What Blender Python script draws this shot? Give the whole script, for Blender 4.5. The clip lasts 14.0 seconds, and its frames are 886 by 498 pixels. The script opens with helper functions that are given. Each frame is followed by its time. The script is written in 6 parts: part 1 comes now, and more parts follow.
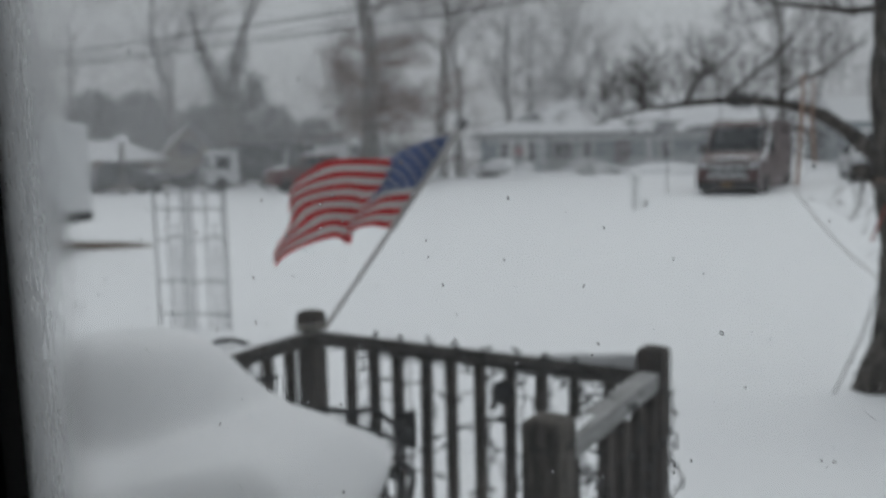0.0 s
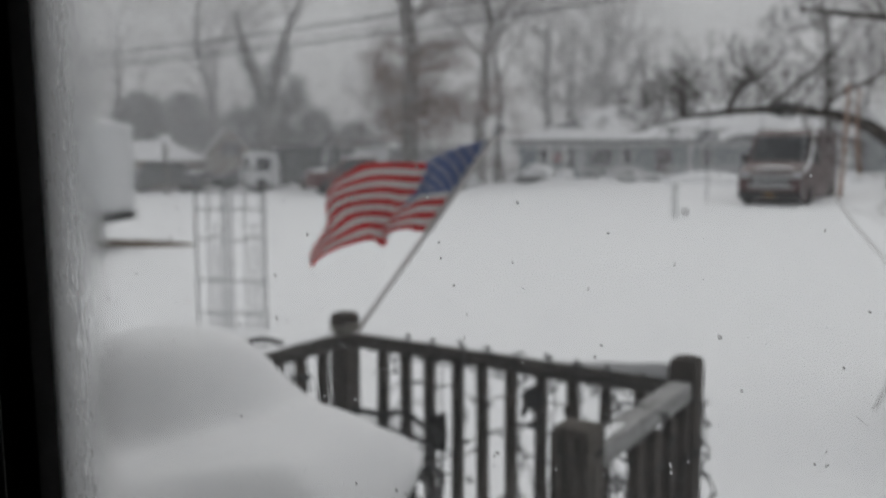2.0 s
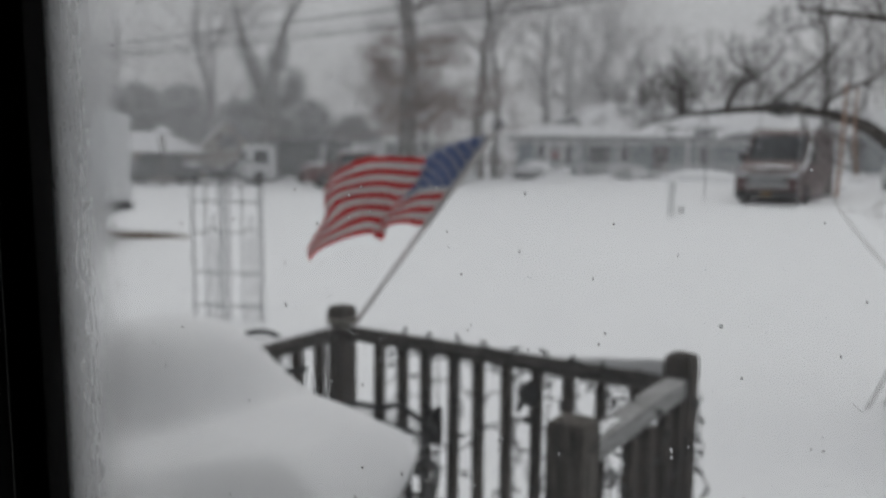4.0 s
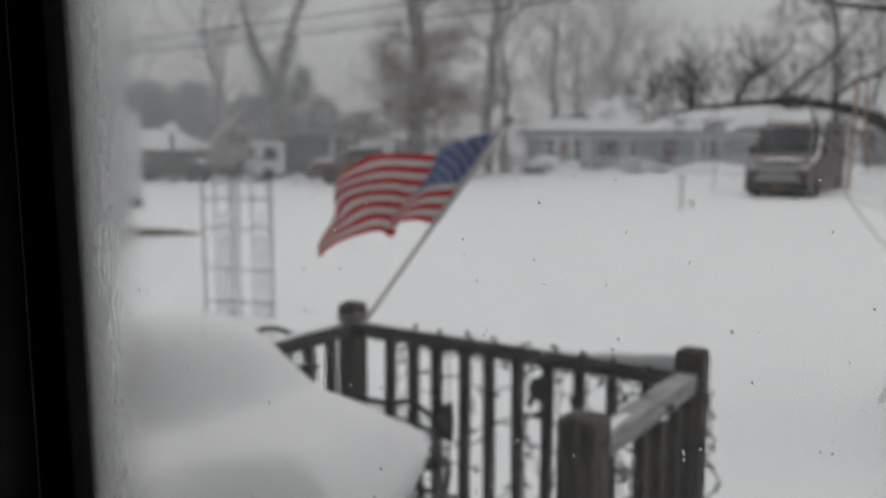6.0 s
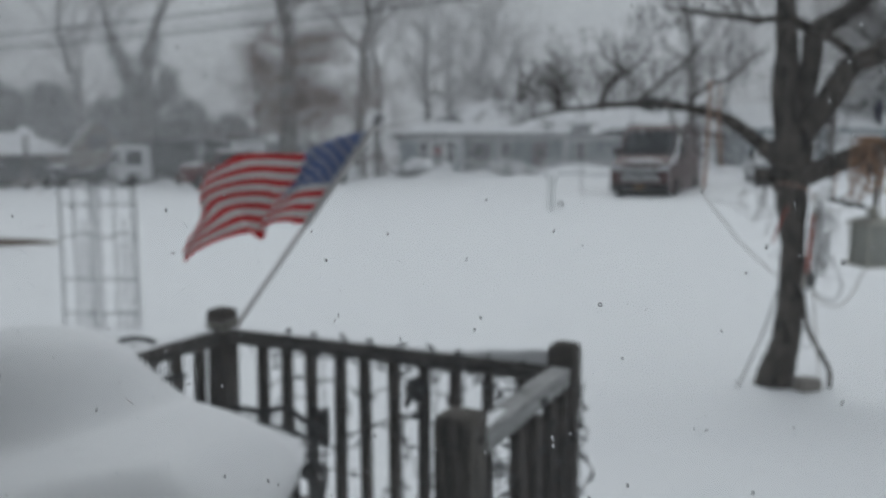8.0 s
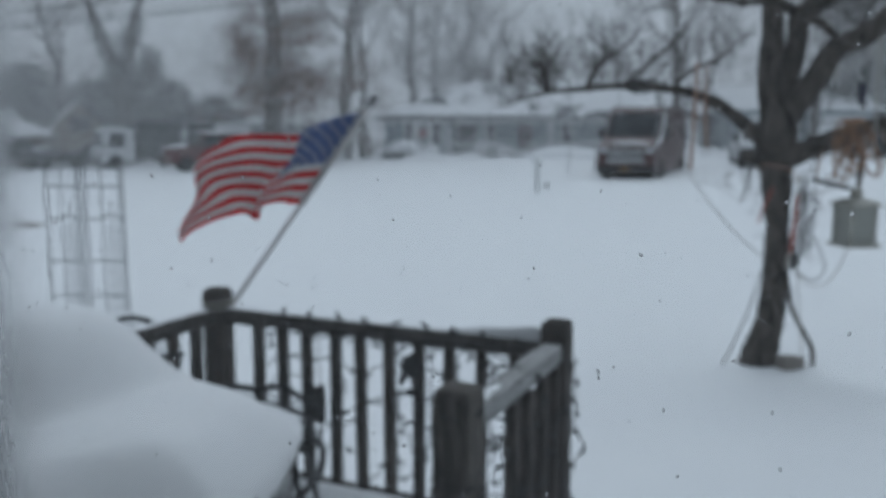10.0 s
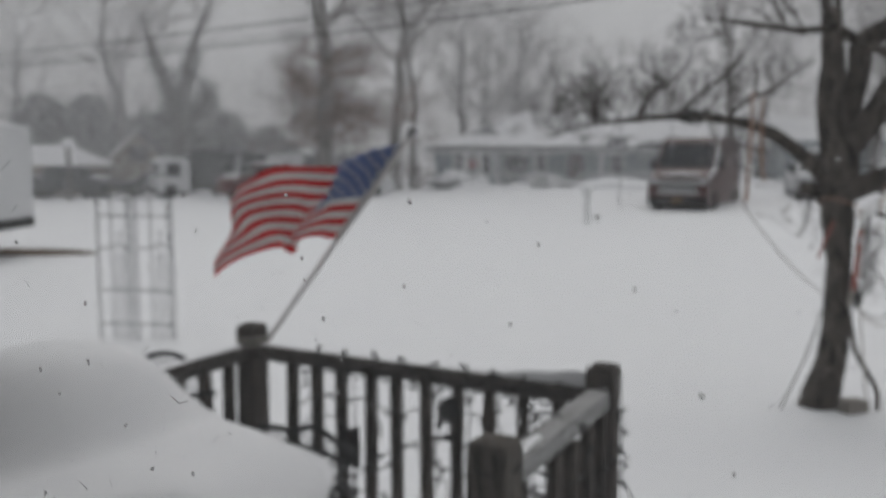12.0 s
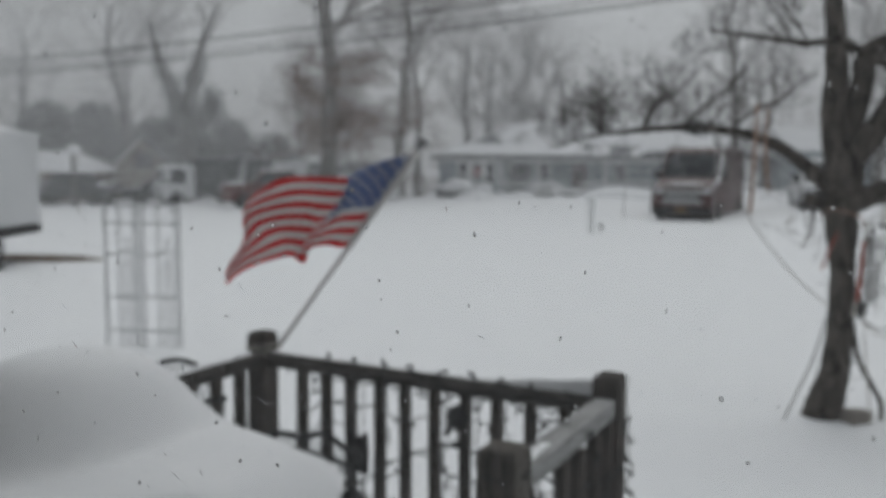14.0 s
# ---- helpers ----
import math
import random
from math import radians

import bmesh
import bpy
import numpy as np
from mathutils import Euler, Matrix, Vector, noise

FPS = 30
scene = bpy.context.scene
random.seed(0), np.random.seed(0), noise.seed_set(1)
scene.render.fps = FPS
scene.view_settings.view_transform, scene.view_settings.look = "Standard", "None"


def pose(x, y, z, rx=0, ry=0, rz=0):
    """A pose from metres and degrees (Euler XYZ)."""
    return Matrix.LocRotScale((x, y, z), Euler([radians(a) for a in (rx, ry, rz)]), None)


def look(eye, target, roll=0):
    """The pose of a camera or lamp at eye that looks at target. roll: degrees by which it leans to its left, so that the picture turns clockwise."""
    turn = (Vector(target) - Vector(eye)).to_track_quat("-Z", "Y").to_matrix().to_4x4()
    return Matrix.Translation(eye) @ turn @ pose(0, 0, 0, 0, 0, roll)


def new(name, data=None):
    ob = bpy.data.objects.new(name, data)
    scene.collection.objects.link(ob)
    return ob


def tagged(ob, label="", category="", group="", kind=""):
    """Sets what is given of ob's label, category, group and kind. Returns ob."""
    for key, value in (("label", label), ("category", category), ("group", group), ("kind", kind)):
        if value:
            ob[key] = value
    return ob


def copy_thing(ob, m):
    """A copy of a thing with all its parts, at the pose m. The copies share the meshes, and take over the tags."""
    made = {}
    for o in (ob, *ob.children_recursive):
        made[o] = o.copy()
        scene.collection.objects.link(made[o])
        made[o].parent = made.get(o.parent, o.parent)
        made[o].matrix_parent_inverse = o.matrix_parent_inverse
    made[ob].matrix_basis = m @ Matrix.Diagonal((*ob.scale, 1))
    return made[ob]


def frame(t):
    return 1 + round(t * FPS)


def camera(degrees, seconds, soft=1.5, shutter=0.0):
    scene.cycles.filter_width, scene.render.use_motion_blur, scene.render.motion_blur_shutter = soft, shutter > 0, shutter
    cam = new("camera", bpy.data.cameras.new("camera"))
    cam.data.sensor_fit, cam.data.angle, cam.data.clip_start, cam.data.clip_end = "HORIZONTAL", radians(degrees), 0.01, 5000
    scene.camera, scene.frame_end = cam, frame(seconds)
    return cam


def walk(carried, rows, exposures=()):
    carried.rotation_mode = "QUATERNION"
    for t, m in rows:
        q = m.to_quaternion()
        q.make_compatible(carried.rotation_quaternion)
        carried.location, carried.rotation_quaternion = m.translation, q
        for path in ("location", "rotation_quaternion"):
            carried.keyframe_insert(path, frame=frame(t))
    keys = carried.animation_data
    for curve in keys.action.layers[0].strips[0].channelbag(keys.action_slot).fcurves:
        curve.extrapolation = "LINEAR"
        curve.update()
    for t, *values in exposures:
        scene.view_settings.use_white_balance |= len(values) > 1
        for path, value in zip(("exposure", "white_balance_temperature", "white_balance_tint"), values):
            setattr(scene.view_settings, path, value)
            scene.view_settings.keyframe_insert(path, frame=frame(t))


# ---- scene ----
cam = camera(55.2, 14.0)
cam.data.dof.use_dof = True
cam.data.dof.focus_distance = 0.345
cam.data.dof.aperture_fstop = 10.4
PATH = [
    (0, (0.024, -0.05, 1.973), (0.046, 1.937, 1.741), -1.0),
    (0.5, (0.028, -0.046, 1.967), (-0.087, 1.935, 1.72), -1.5),
    (1, (0.035, -0.069, 1.962), (-0.098, 1.912, 1.722), -1.0),
    (1.5, (0.038, -0.067, 1.972), (-0.028, 1.919, 1.746), -0.3),
    (2, (0.035, -0.063, 1.973), (-0.03, 1.924, 1.753), -0.1),
    (2.5, (0.033, -0.072, 1.973), (-0.031, 1.914, 1.747), 0.0),
    (3, (0.031, -0.072, 1.972), (-0.027, 1.915, 1.751), 0.5),
    (5.5, (0.029, -0.075, 1.971), (-0.028, 1.909, 1.721), 0.7),
    (6, (0.027, -0.081, 1.978), (-0.051, 1.903, 1.735), 0.2),
    (6.5, (0.027, -0.082, 1.978), (-0.022, 1.905, 1.749), -0.1),
    (7, (0.03, -0.07, 1.98), (0.045, 1.918, 1.76), -0.4),
    (7.5, (0.043, -0.04, 1.966), (0.223, 1.939, 1.738), -0.0),
    (10, (0.001, -0.09, 1.957), (0.248, 1.876, 1.681), 0.0),
    (10.5, (0.007, -0.08, 1.964), (0.236, 1.884, 1.663), 0.7),
    (11, (0.04, 0.035, 1.95), (0.276, 2.002, 1.676), 0.9),
    (11.5, (0.037, 0.066, 1.953), (0.206, 2.043, 1.709), 0.1),
    (12, (0.048, 0.044, 1.965), (0.18, 2.029, 1.759), 0.1),
    (12.5, (0.048, 0.045, 1.966), (0.176, 2.031, 1.763), -0.1),
    (13, (0.048, 0.053, 1.964), (0.156, 2.042, 1.78), -0.1),
    (13.5, (0.031, 0.003, 1.971), (0.16, 1.989, 1.777), 0.5),
    (14, (0.025, -0.002, 1.976), (0.149, 1.985, 1.789), 0.4),
]

EXPOSURES = [(0, 0.04, 6200, 6), (0.6, 0.06, 6260, 7), (1.2, 0.12, 6580, 9), (3, 0.11, 6400, 9), (5.5, 0.12, 6560, 9), (6.5, 0.13, 6540, 9), (7.5, 0.07, 6280, 7), (9.8, -0.02, 5520, 3), (10.3, -0.01, 5650, 4),
             (11.0, 0.03, 6150, 7), (12.0, 0.04, 6500, 10), (12.5, 0.04, 6550, 10), (14, 0.04, 6330, 7)]
walk(cam, [(t, look(eye, target, roll)) for t, eye, target, roll in PATH], EXPOSURES)


def deck_pose(u, v, z=0.0, turn=0.0):
    """A pose in the deck's own directions: u along its front rail, v away from the house."""
    a = radians(-31.7)
    return pose(u * math.cos(a) - v * math.sin(a), u * math.sin(a) + v * math.cos(a), z, 0, 0, -31.7 + turn)


def far_pose(lat, dist, z=None, turn=0.0):
    """A pose lat metres to the right and dist ahead over the yard, on the snow."""
    x, y = lat * 0.9914 + dist * 0.1305, -lat * 0.1305 + dist * 0.9914
    return pose(x, y, land(x, y) if z is None else z, 0, 0, -7.5 + turn)


def smooth(a, b, x):
    t = min(1.0, max(0.0, (x - a) / (b - a)))
    return t * t * (3 - 2 * t)


def land(x, y):
    """Height of the snow over the yard."""
    return smooth(8, 45, math.hypot(x, y)) * min(0.9, max(-0.3, 0.25 + 0.03 * x))


# ---- world and light ----
world = bpy.data.worlds.new("snow_sky")
scene.world = world
world.use_nodes = True
wn, wl = world.node_tree.nodes, world.node_tree.links
sky = wn.new("ShaderNodeTexSky")
sky.sky_type, sky.sun_disc = "NISHITA", False
sky.sun_elevation, sky.sun_rotation, sky.dust_density = radians(64), radians(23), 6.0
grey_sky = wn.new("ShaderNodeHueSaturation")
grey_sky.inputs["Saturation"].default_value = 0.12
grey_sky.inputs["Value"].default_value = 0.05
wl.new(sky.outputs[0], grey_sky.inputs["Color"])
coord = wn.new("ShaderNodeTexCoord")
split = wn.new("ShaderNodeSeparateXYZ")
wl.new(coord.outputs["Generated"], split.inputs[0])
cloud = wn.new("ShaderNodeValToRGB")
cloud.color_ramp.elements[0].position, cloud.color_ramp.elements[0].color = 0.0, (0.302, 0.308, 0.314, 1)
cloud.color_ramp.elements[1].position, cloud.color_ramp.elements[1].color = 1.0, (0.27, 0.275, 0.28, 1)
wl.new(split.outputs[2], cloud.inputs[0])
both = wn.new("ShaderNodeMix")
both.data_type, both.blend_type = "RGBA", "ADD"
both.inputs[0].default_value = 1.0
wl.new(cloud.outputs[0], both.inputs[6])
wl.new(grey_sky.outputs[0], both.inputs[7])
wl.new(both.outputs[2], wn["Background"].inputs[0])
wn["Background"].inputs[1].default_value = 1.0
sun = new("sun", bpy.data.lights.new("sun", "SUN"))
sun.data.energy, sun.data.angle, sun.data.color = 0.19, radians(70), (1.0, 0.985, 0.96)
sun.matrix_world = look((3, 7, 16), (0, 0, 0))

# ---- materials ----


def material(name, color, rough=0.7, metal=0.0, vary=0.25, scale=8.0, bump=0.2, stretch=(1, 1, 1), fine=6.0, second=None, spec=0.4, random_piece=0.0, edge=0.2, depth=0.01):
    """A surface with colour that varies at two scales and a fine relief."""
    m = bpy.data.materials.new(name)
    m.use_nodes = True
    n, l = m.node_tree.nodes, m.node_tree.links
    b = n["Principled BSDF"]
    b.inputs["Roughness"].default_value, b.inputs["Metallic"].default_value = rough, metal
    b.inputs["Specular IOR Level"].default_value = spec
    tc, mp = n.new("ShaderNodeTexCoord"), n.new("ShaderNodeMapping")
    mp.inputs["Scale"].default_value = stretch
    l.new(tc.outputs["Object"], mp.inputs[0])
    big, small = n.new("ShaderNodeTexNoise"), n.new("ShaderNodeTexNoise")
    big.inputs["Scale"].default_value, small.inputs["Scale"].default_value = scale, scale * fine
    big.inputs["Detail"].default_value, small.inputs["Detail"].default_value = 3, 4
    l.new(mp.outputs[0], big.inputs[0]), l.new(mp.outputs[0], small.inputs[0])
    add = n.new("ShaderNodeMath")
    add.operation, add.use_clamp = "MULTIPLY_ADD", True
    add.inputs[1].default_value = 0.5
    half = n.new("ShaderNodeMath")
    half.operation = "MULTIPLY"
    half.inputs[1].default_value = 0.5
    l.new(big.outputs["Fac"], half.inputs[0])
    l.new(small.outputs["Fac"], add.inputs[0]), l.new(half.outputs[0], add.inputs[2])
    ramp = n.new("ShaderNodeValToRGB")
    c = Vector(color)
    d = Vector(second) if second else c * (1 + vary)
    ramp.color_ramp.elements[0].position, ramp.color_ramp.elements[0].color = 0.5 - edge, (*(c * (1 - vary)), 1)
    ramp.color_ramp.elements[1].position, ramp.color_ramp.elements[1].color = 0.5 + edge, (*[min(1, k) for k in d], 1)
    l.new(add.outputs[0], ramp.inputs[0])
    out = ramp.outputs[0]
    if random_piece:
        info, hs = n.new("ShaderNodeObjectInfo"), n.new("ShaderNodeHueSaturation")
        rng = n.new("ShaderNodeMapRange")
        rng.inputs[3].default_value, rng.inputs[4].default_value = 1 - random_piece, 1 + random_piece
        l.new(info.outputs["Random"], rng.inputs[0]), l.new(rng.outputs[0], hs.inputs["Value"])
        l.new(out, hs.inputs["Color"])
        out = hs.outputs[0]
    l.new(out, b.inputs["Base Color"])
    if bump:
        bp = n.new("ShaderNodeBump")
        bp.inputs["Strength"].default_value, bp.inputs["Distance"].default_value = bump, depth
        l.new(add.outputs[0], bp.inputs["Height"]), l.new(bp.outputs[0], b.inputs["Normal"])
    return m


SNOW = material("snow", (0.80, 0.81, 0.83), 0.75, vary=0.03, scale=1.6, bump=0.25, fine=14, second=(0.86, 0.87, 0.88), spec=0.2)
FLAKE = material("flake", (0.88, 0.88, 0.89), 0.9, vary=0.01, scale=2, bump=0, spec=0.0)
WOOD = material("weathered_wood", (0.036, 0.030, 0.026), 0.85, vary=0.75, scale=9, bump=0.9, stretch=(6, 6, 0.4), fine=4, second=(0.095, 0.080, 0.068), random_piece=0.3, edge=0.1, depth=0.015)
PALEWOOD = material("pale_weathered_wood", (0.055, 0.048, 0.040), 0.85, vary=0.6, scale=8, bump=0.9, stretch=(6, 6, 0.35), fine=4, second=(0.16, 0.14, 0.12), edge=0.12, depth=0.015)
RAILWOOD = material("weathered_rail", (0.045, 0.041, 0.038), 0.85, vary=0.7, scale=9, bump=0.9, stretch=(0.4, 6, 6), fine=4, second=(0.15, 0.138, 0.126), random_piece=0.2, edge=0.11, depth=0.015)
FROSTWOOD = material("frosted_rail", (0.15, 0.145, 0.14), 0.9, vary=0.5, scale=11, bump=0.8, stretch=(0.5, 6, 6), fine=5, second=(0.55, 0.55, 0.55))
DECKWOOD = material("deck_boards", (0.10, 0.09, 0.08), 0.85, vary=0.4, scale=6, stretch=(0.4, 4, 4), random_piece=0.2)
BARK = material("bark", (0.034, 0.029, 0.025), 0.95, vary=0.75, scale=16, bump=1.0, stretch=(1, 1, 0.3), fine=4, second=(0.12, 0.105, 0.09), edge=0.09, depth=0.03)
# far bark lightened to offset the haze missing in front of it
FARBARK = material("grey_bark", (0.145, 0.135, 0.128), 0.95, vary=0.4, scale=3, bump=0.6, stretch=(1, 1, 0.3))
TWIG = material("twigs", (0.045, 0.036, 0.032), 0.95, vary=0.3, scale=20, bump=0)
# distance haze is put into this colour, far paler than bare twigs
HAZETWIG = material("haze_pale_twigs", (0.31, 0.295, 0.285), 0.95, vary=0.3, scale=4, bump=0)
OAKLEAF = material("dry_oak_leaves", (0.14, 0.088, 0.072), 0.9, vary=0.4, scale=3, bump=0, second=(0.20, 0.118, 0.09))
IVY = material("ivy_leaves", (0.035, 0.042, 0.030), 0.8, vary=0.4, scale=3, bump=0)
EVERGREEN = material("evergreen_needles", (0.030, 0.034, 0.030), 0.9, vary=0.4, scale=2, bump=0)
SHRUB = material("brown_shrub", (0.12, 0.075, 0.06), 0.9, vary=0.3, scale=6, bump=0)
SIDING = material("blue_grey_siding", (0.20, 0.245, 0.27), 0.6, vary=0.06, scale=1.2, bump=0.5, stretch=(0.1, 0.1, 9), fine=2)
# siding stays out of view; kept dark to bounce little onto the deck snow
HOMESIDING = material("home_siding", (0.15, 0.145, 0.14), 0.7, vary=0.08, scale=1.5, bump=0.5, stretch=(0.2, 0.2, 8))
WHITE = material("white_paint", (0.72, 0.73, 0.73), 0.5, vary=0.05, scale=3, bump=0.1)
SHINGLE = material("dark_shingles", (0.055, 0.058, 0.065), 0.9, vary=0.3, scale=2.5, bump=0.6, stretch=(1, 1, 4))
TAN = material("tan_wall", (0.22, 0.18, 0.15), 0.8, vary=0.12, scale=1.5, bump=0.3)
DARKGLASS = material("dark_window", (0.022, 0.026, 0.03), 0.15, vary=0.2, scale=1, bump=0, spec=0.3)
CURTAIN = material("pale_curtain", (0.28, 0.30, 0.31), 0.7, vary=0.1, scale=3, bump=0.1, stretch=(6, 6, 0.5))
REDPAINT = material("dark_red_paint", (0.060, 0.020, 0.018), 0.35, vary=0.25, scale=1.5, bump=0.05, spec=0.5)
DOORPAINT = material("door_paint", (0.075, 0.035, 0.032), 0.5, vary=0.15, scale=4, bump=0.1)
MAROON = material("maroon_paint", (0.10, 0.03, 0.028), 0.4, vary=0.2, scale=1.5, bump=0.05)
DARKPAINT = material("dark_blue_grey_paint", (0.03, 0.033, 0.04), 0.4, vary=0.2, scale=1.5, bump=0.05)
WHITEPAINT = material("white_car_paint", (0.60, 0.61, 0.62), 0.4, vary=0.08, scale=1.5, bump=0.05)
BLACKPLASTIC = material("black_plastic", (0.018, 0.018, 0.019), 0.6, vary=0.25, scale=8, bump=0.2)
RUBBER = material("tyre_rubber", (0.015, 0.015, 0.015), 0.9, vary=0.25, scale=12, bump=0.3)
ALLOY = material("dull_alloy", (0.35, 0.35, 0.36), 0.4, 0.8, vary=0.15, scale=10, bump=0.05)
CHROME = material("grey_chrome", (0.45, 0.45, 0.46), 0.3, 0.7, vary=0.15, scale=10, bump=0.03)
LAMPGLASS = material("headlamp_glass", (0.45, 0.46, 0.48), 0.15, vary=0.2, scale=10, bump=0.05)
PLATE = material("amber_plate", (0.22, 0.15, 0.06), 0.5, vary=0.1, scale=10, bump=0)
IRON = material("black_iron", (0.016, 0.017, 0.018), 0.5, 0.4, vary=0.4, scale=25, bump=0.3, second=(0.032, 0.034, 0.036))
TRELLISIRON = material("grey_iron", (0.035, 0.04, 0.047), 0.55, 0.4, vary=0.4, scale=25, bump=0.3)
CABLE = material("black_wire", (0.012, 0.013, 0.013), 0.6, vary=0.2, scale=30, bump=0)
POLEMETAL = material("white_pole", (0.80, 0.79, 0.78), 0.4, 0.0, vary=0.1, scale=14, bump=0.05)
FLAGRED = material("red_cloth", (0.68, 0.025, 0.032), 0.75, vary=0.12, scale=9, bump=0.25, fine=20, spec=0.15)
FLAGWHITE = material("white_cloth", (0.78, 0.77, 0.76), 0.8, vary=0.06, scale=9, bump=0.25, fine=20, spec=0.15)
FLAGBLUE = material("blue_cloth", (0.19, 0.25, 0.45), 0.75, vary=0.15, scale=9, bump=0.25, fine=20, spec=0.15)


def thin_cloth(m, share):
    """Lets part of the light through a thin woven cloth."""
    n, l = m.node_tree.nodes, m.node_tree.links
    b, out = n["Principled BSDF"], n["Material Output"]
    tr, mix = n.new("ShaderNodeBsdfTranslucent"), n.new("ShaderNodeMixShader")
    mix.inputs[0].default_value = share
    l.new(b.inputs["Base Color"].links[0].from_socket, tr.inputs["Color"])
    l.new(b.outputs[0], mix.inputs[1]), l.new(tr.outputs[0], mix.inputs[2])
    l.new(mix.outputs[0], out.inputs["Surface"])


for cloth_mat in (FLAGRED, FLAGWHITE, FLAGBLUE):
    thin_cloth(cloth_mat, 0.5)
ORANGE = material("orange_rope", (0.34, 0.20, 0.12), 0.85, vary=0.3, scale=40, bump=0.4)
STRAP = material("faded_strap", (0.36, 0.20, 0.15), 0.85, vary=0.3, scale=20, bump=0.2, second=(0.5, 0.36, 0.28))
TAPE = material("red_tape", (0.30, 0.07, 0.05), 0.7, vary=0.3, scale=15, bump=0.2)
CORD = material("pale_cord", (0.40, 0.38, 0.34), 0.85, vary=0.2, scale=30, bump=0.2)
FEEDER = material("cream_enamel", (0.42, 0.41, 0.36), 0.6, vary=0.15, scale=8, bump=0.15)
FROST = material("frosted_pane", (0.36, 0.37, 0.34), 0.3, vary=0.15, scale=14, bump=0.1)
STONE = material("grey_block", (0.24, 0.22, 0.20), 0.9, vary=0.25, scale=12, bump=0.6)
EARTH = material("bare_timber", (0.13, 0.095, 0.07), 0.95, vary=0.35, scale=5, bump=0.8)
DARKTRIM = material("dark_sash", (0.035, 0.033, 0.032), 0.7, vary=0.2, scale=10, bump=0.2)
GREYTRIM = material("grey_sash_paint", (0.045, 0.045, 0.045), 0.6, vary=0.15, scale=10, bump=0.2)
GASKET = material("black_gasket", (0.008, 0.008, 0.008), 0.8, vary=0.2, scale=20, bump=0.2)
ROOMWALL = material("dim_room_wall", (0.09, 0.08, 0.075), 0.9, vary=0.1, scale=2, bump=0.2)
WREATH = material("red_wreath", (0.30, 0.06, 0.05), 0.8, vary=0.3, scale=12, bump=0.3)
PURPLE = material("dark_blue_chime", (0.02, 0.022, 0.05), 0.5, vary=0.3, scale=12, bump=0.2)


def wet_glass():
    """Window glass, clear in the middle, clouded by damp in an uneven band by its edge, faintly rippled by running water."""
    m = bpy.data.materials.new("wet_glass")
    m.use_nodes = True
    n, l = m.node_tree.nodes, m.node_tree.links
    n.remove(n["Principled BSDF"])
    g = n.new("ShaderNodeBsdfGlass")
    g.inputs["IOR"].default_value = 1.45
    tc = n.new("ShaderNodeTexCoord")
    xyz = n.new("ShaderNodeSeparateXYZ")
    l.new(tc.outputs["Object"], xyz.inputs[0])
    ns = n.new("ShaderNodeTexNoise")
    mp = n.new("ShaderNodeMapping")
    mp.inputs["Scale"].default_value = (75, 75, 16)
    l.new(tc.outputs["Object"], mp.inputs[0]), l.new(mp.outputs[0], ns.inputs[0])
    ns.inputs["Detail"].default_value = 4
    edge = n.new("ShaderNodeMapRange")
    edge.interpolation_type = "SMOOTHSTEP"
    for k, val in ((1, 0.001), (2, 0.085), (3, 1.0), (4, 0.0)):
        edge.inputs[k].default_value = val
    l.new(xyz.outputs[0], edge.inputs[0])
    mul = n.new("ShaderNodeMath")
    mul.operation = "MULTIPLY"
    l.new(edge.outputs[0], mul.inputs[0]), l.new(ns.outputs["Fac"], mul.inputs[1])
    pw = n.new("ShaderNodeMath")
    pw.operation = "MULTIPLY"
    pw.inputs[1].default_value = 0.75
    l.new(mul.outputs[0], pw.inputs[0]), l.new(pw.outputs[0], g.inputs["Roughness"])
    rip = n.new("ShaderNodeTexNoise")
    mp2 = n.new("ShaderNodeMapping")
    mp2.inputs["Scale"].default_value = (110, 110, 22)
    l.new(tc.outputs["Object"], mp2.inputs[0]), l.new(mp2.outputs[0], rip.inputs[0])
    bp = n.new("ShaderNodeBump")
    bp.inputs["Distance"].default_value = 0.00003
    # the running water lies in patches
    patch_noise, patch = n.new("ShaderNodeTexNoise"), n.new("ShaderNodeMapRange")
    patch_noise.inputs["Scale"].default_value = 9.0
    l.new(tc.outputs["Object"], patch_noise.inputs[0]), l.new(patch_noise.outputs["Fac"], patch.inputs[0])
    for k, val in ((1, 0.48), (2, 0.66), (3, 0.08), (4, 0.32)):
        patch.inputs[k].default_value = val
    l.new(patch.outputs[0], bp.inputs["Strength"])
    l.new(rip.outputs["Fac"], bp.inputs["Height"]), l.new(bp.outputs[0], g.inputs["Normal"])
    damp = n.new("ShaderNodeBsdfTranslucent")
    damp.inputs[0].default_value = (0.36, 0.363, 0.368, 1)
    mix = n.new("ShaderNodeMixShader")
    thick = n.new("ShaderNodeMath")
    thick.operation, thick.use_clamp = "MULTIPLY_ADD", True
    thick.inputs[1].default_value, thick.inputs[2].default_value = 0.65, 0.062
    l.new(mul.outputs[0], thick.inputs[0]), l.new(thick.outputs[0], mix.inputs[0])
    l.new(g.outputs[0], mix.inputs[1]), l.new(damp.outputs[0], mix.inputs[2])
    l.new(mix.outputs[0], n["Material Output"].inputs[0])
    return m


def water():
    m = bpy.data.materials.new("water_drop")
    m.use_nodes = True
    b = m.node_tree.nodes["Principled BSDF"]
    b.inputs["Transmission Weight"].default_value, b.inputs["Roughness"].default_value, b.inputs["IOR"].default_value = 1.0, 0.02, 1.33
    return m


GLASS, WATER = wet_glass(), water()

# ---- making meshes ----


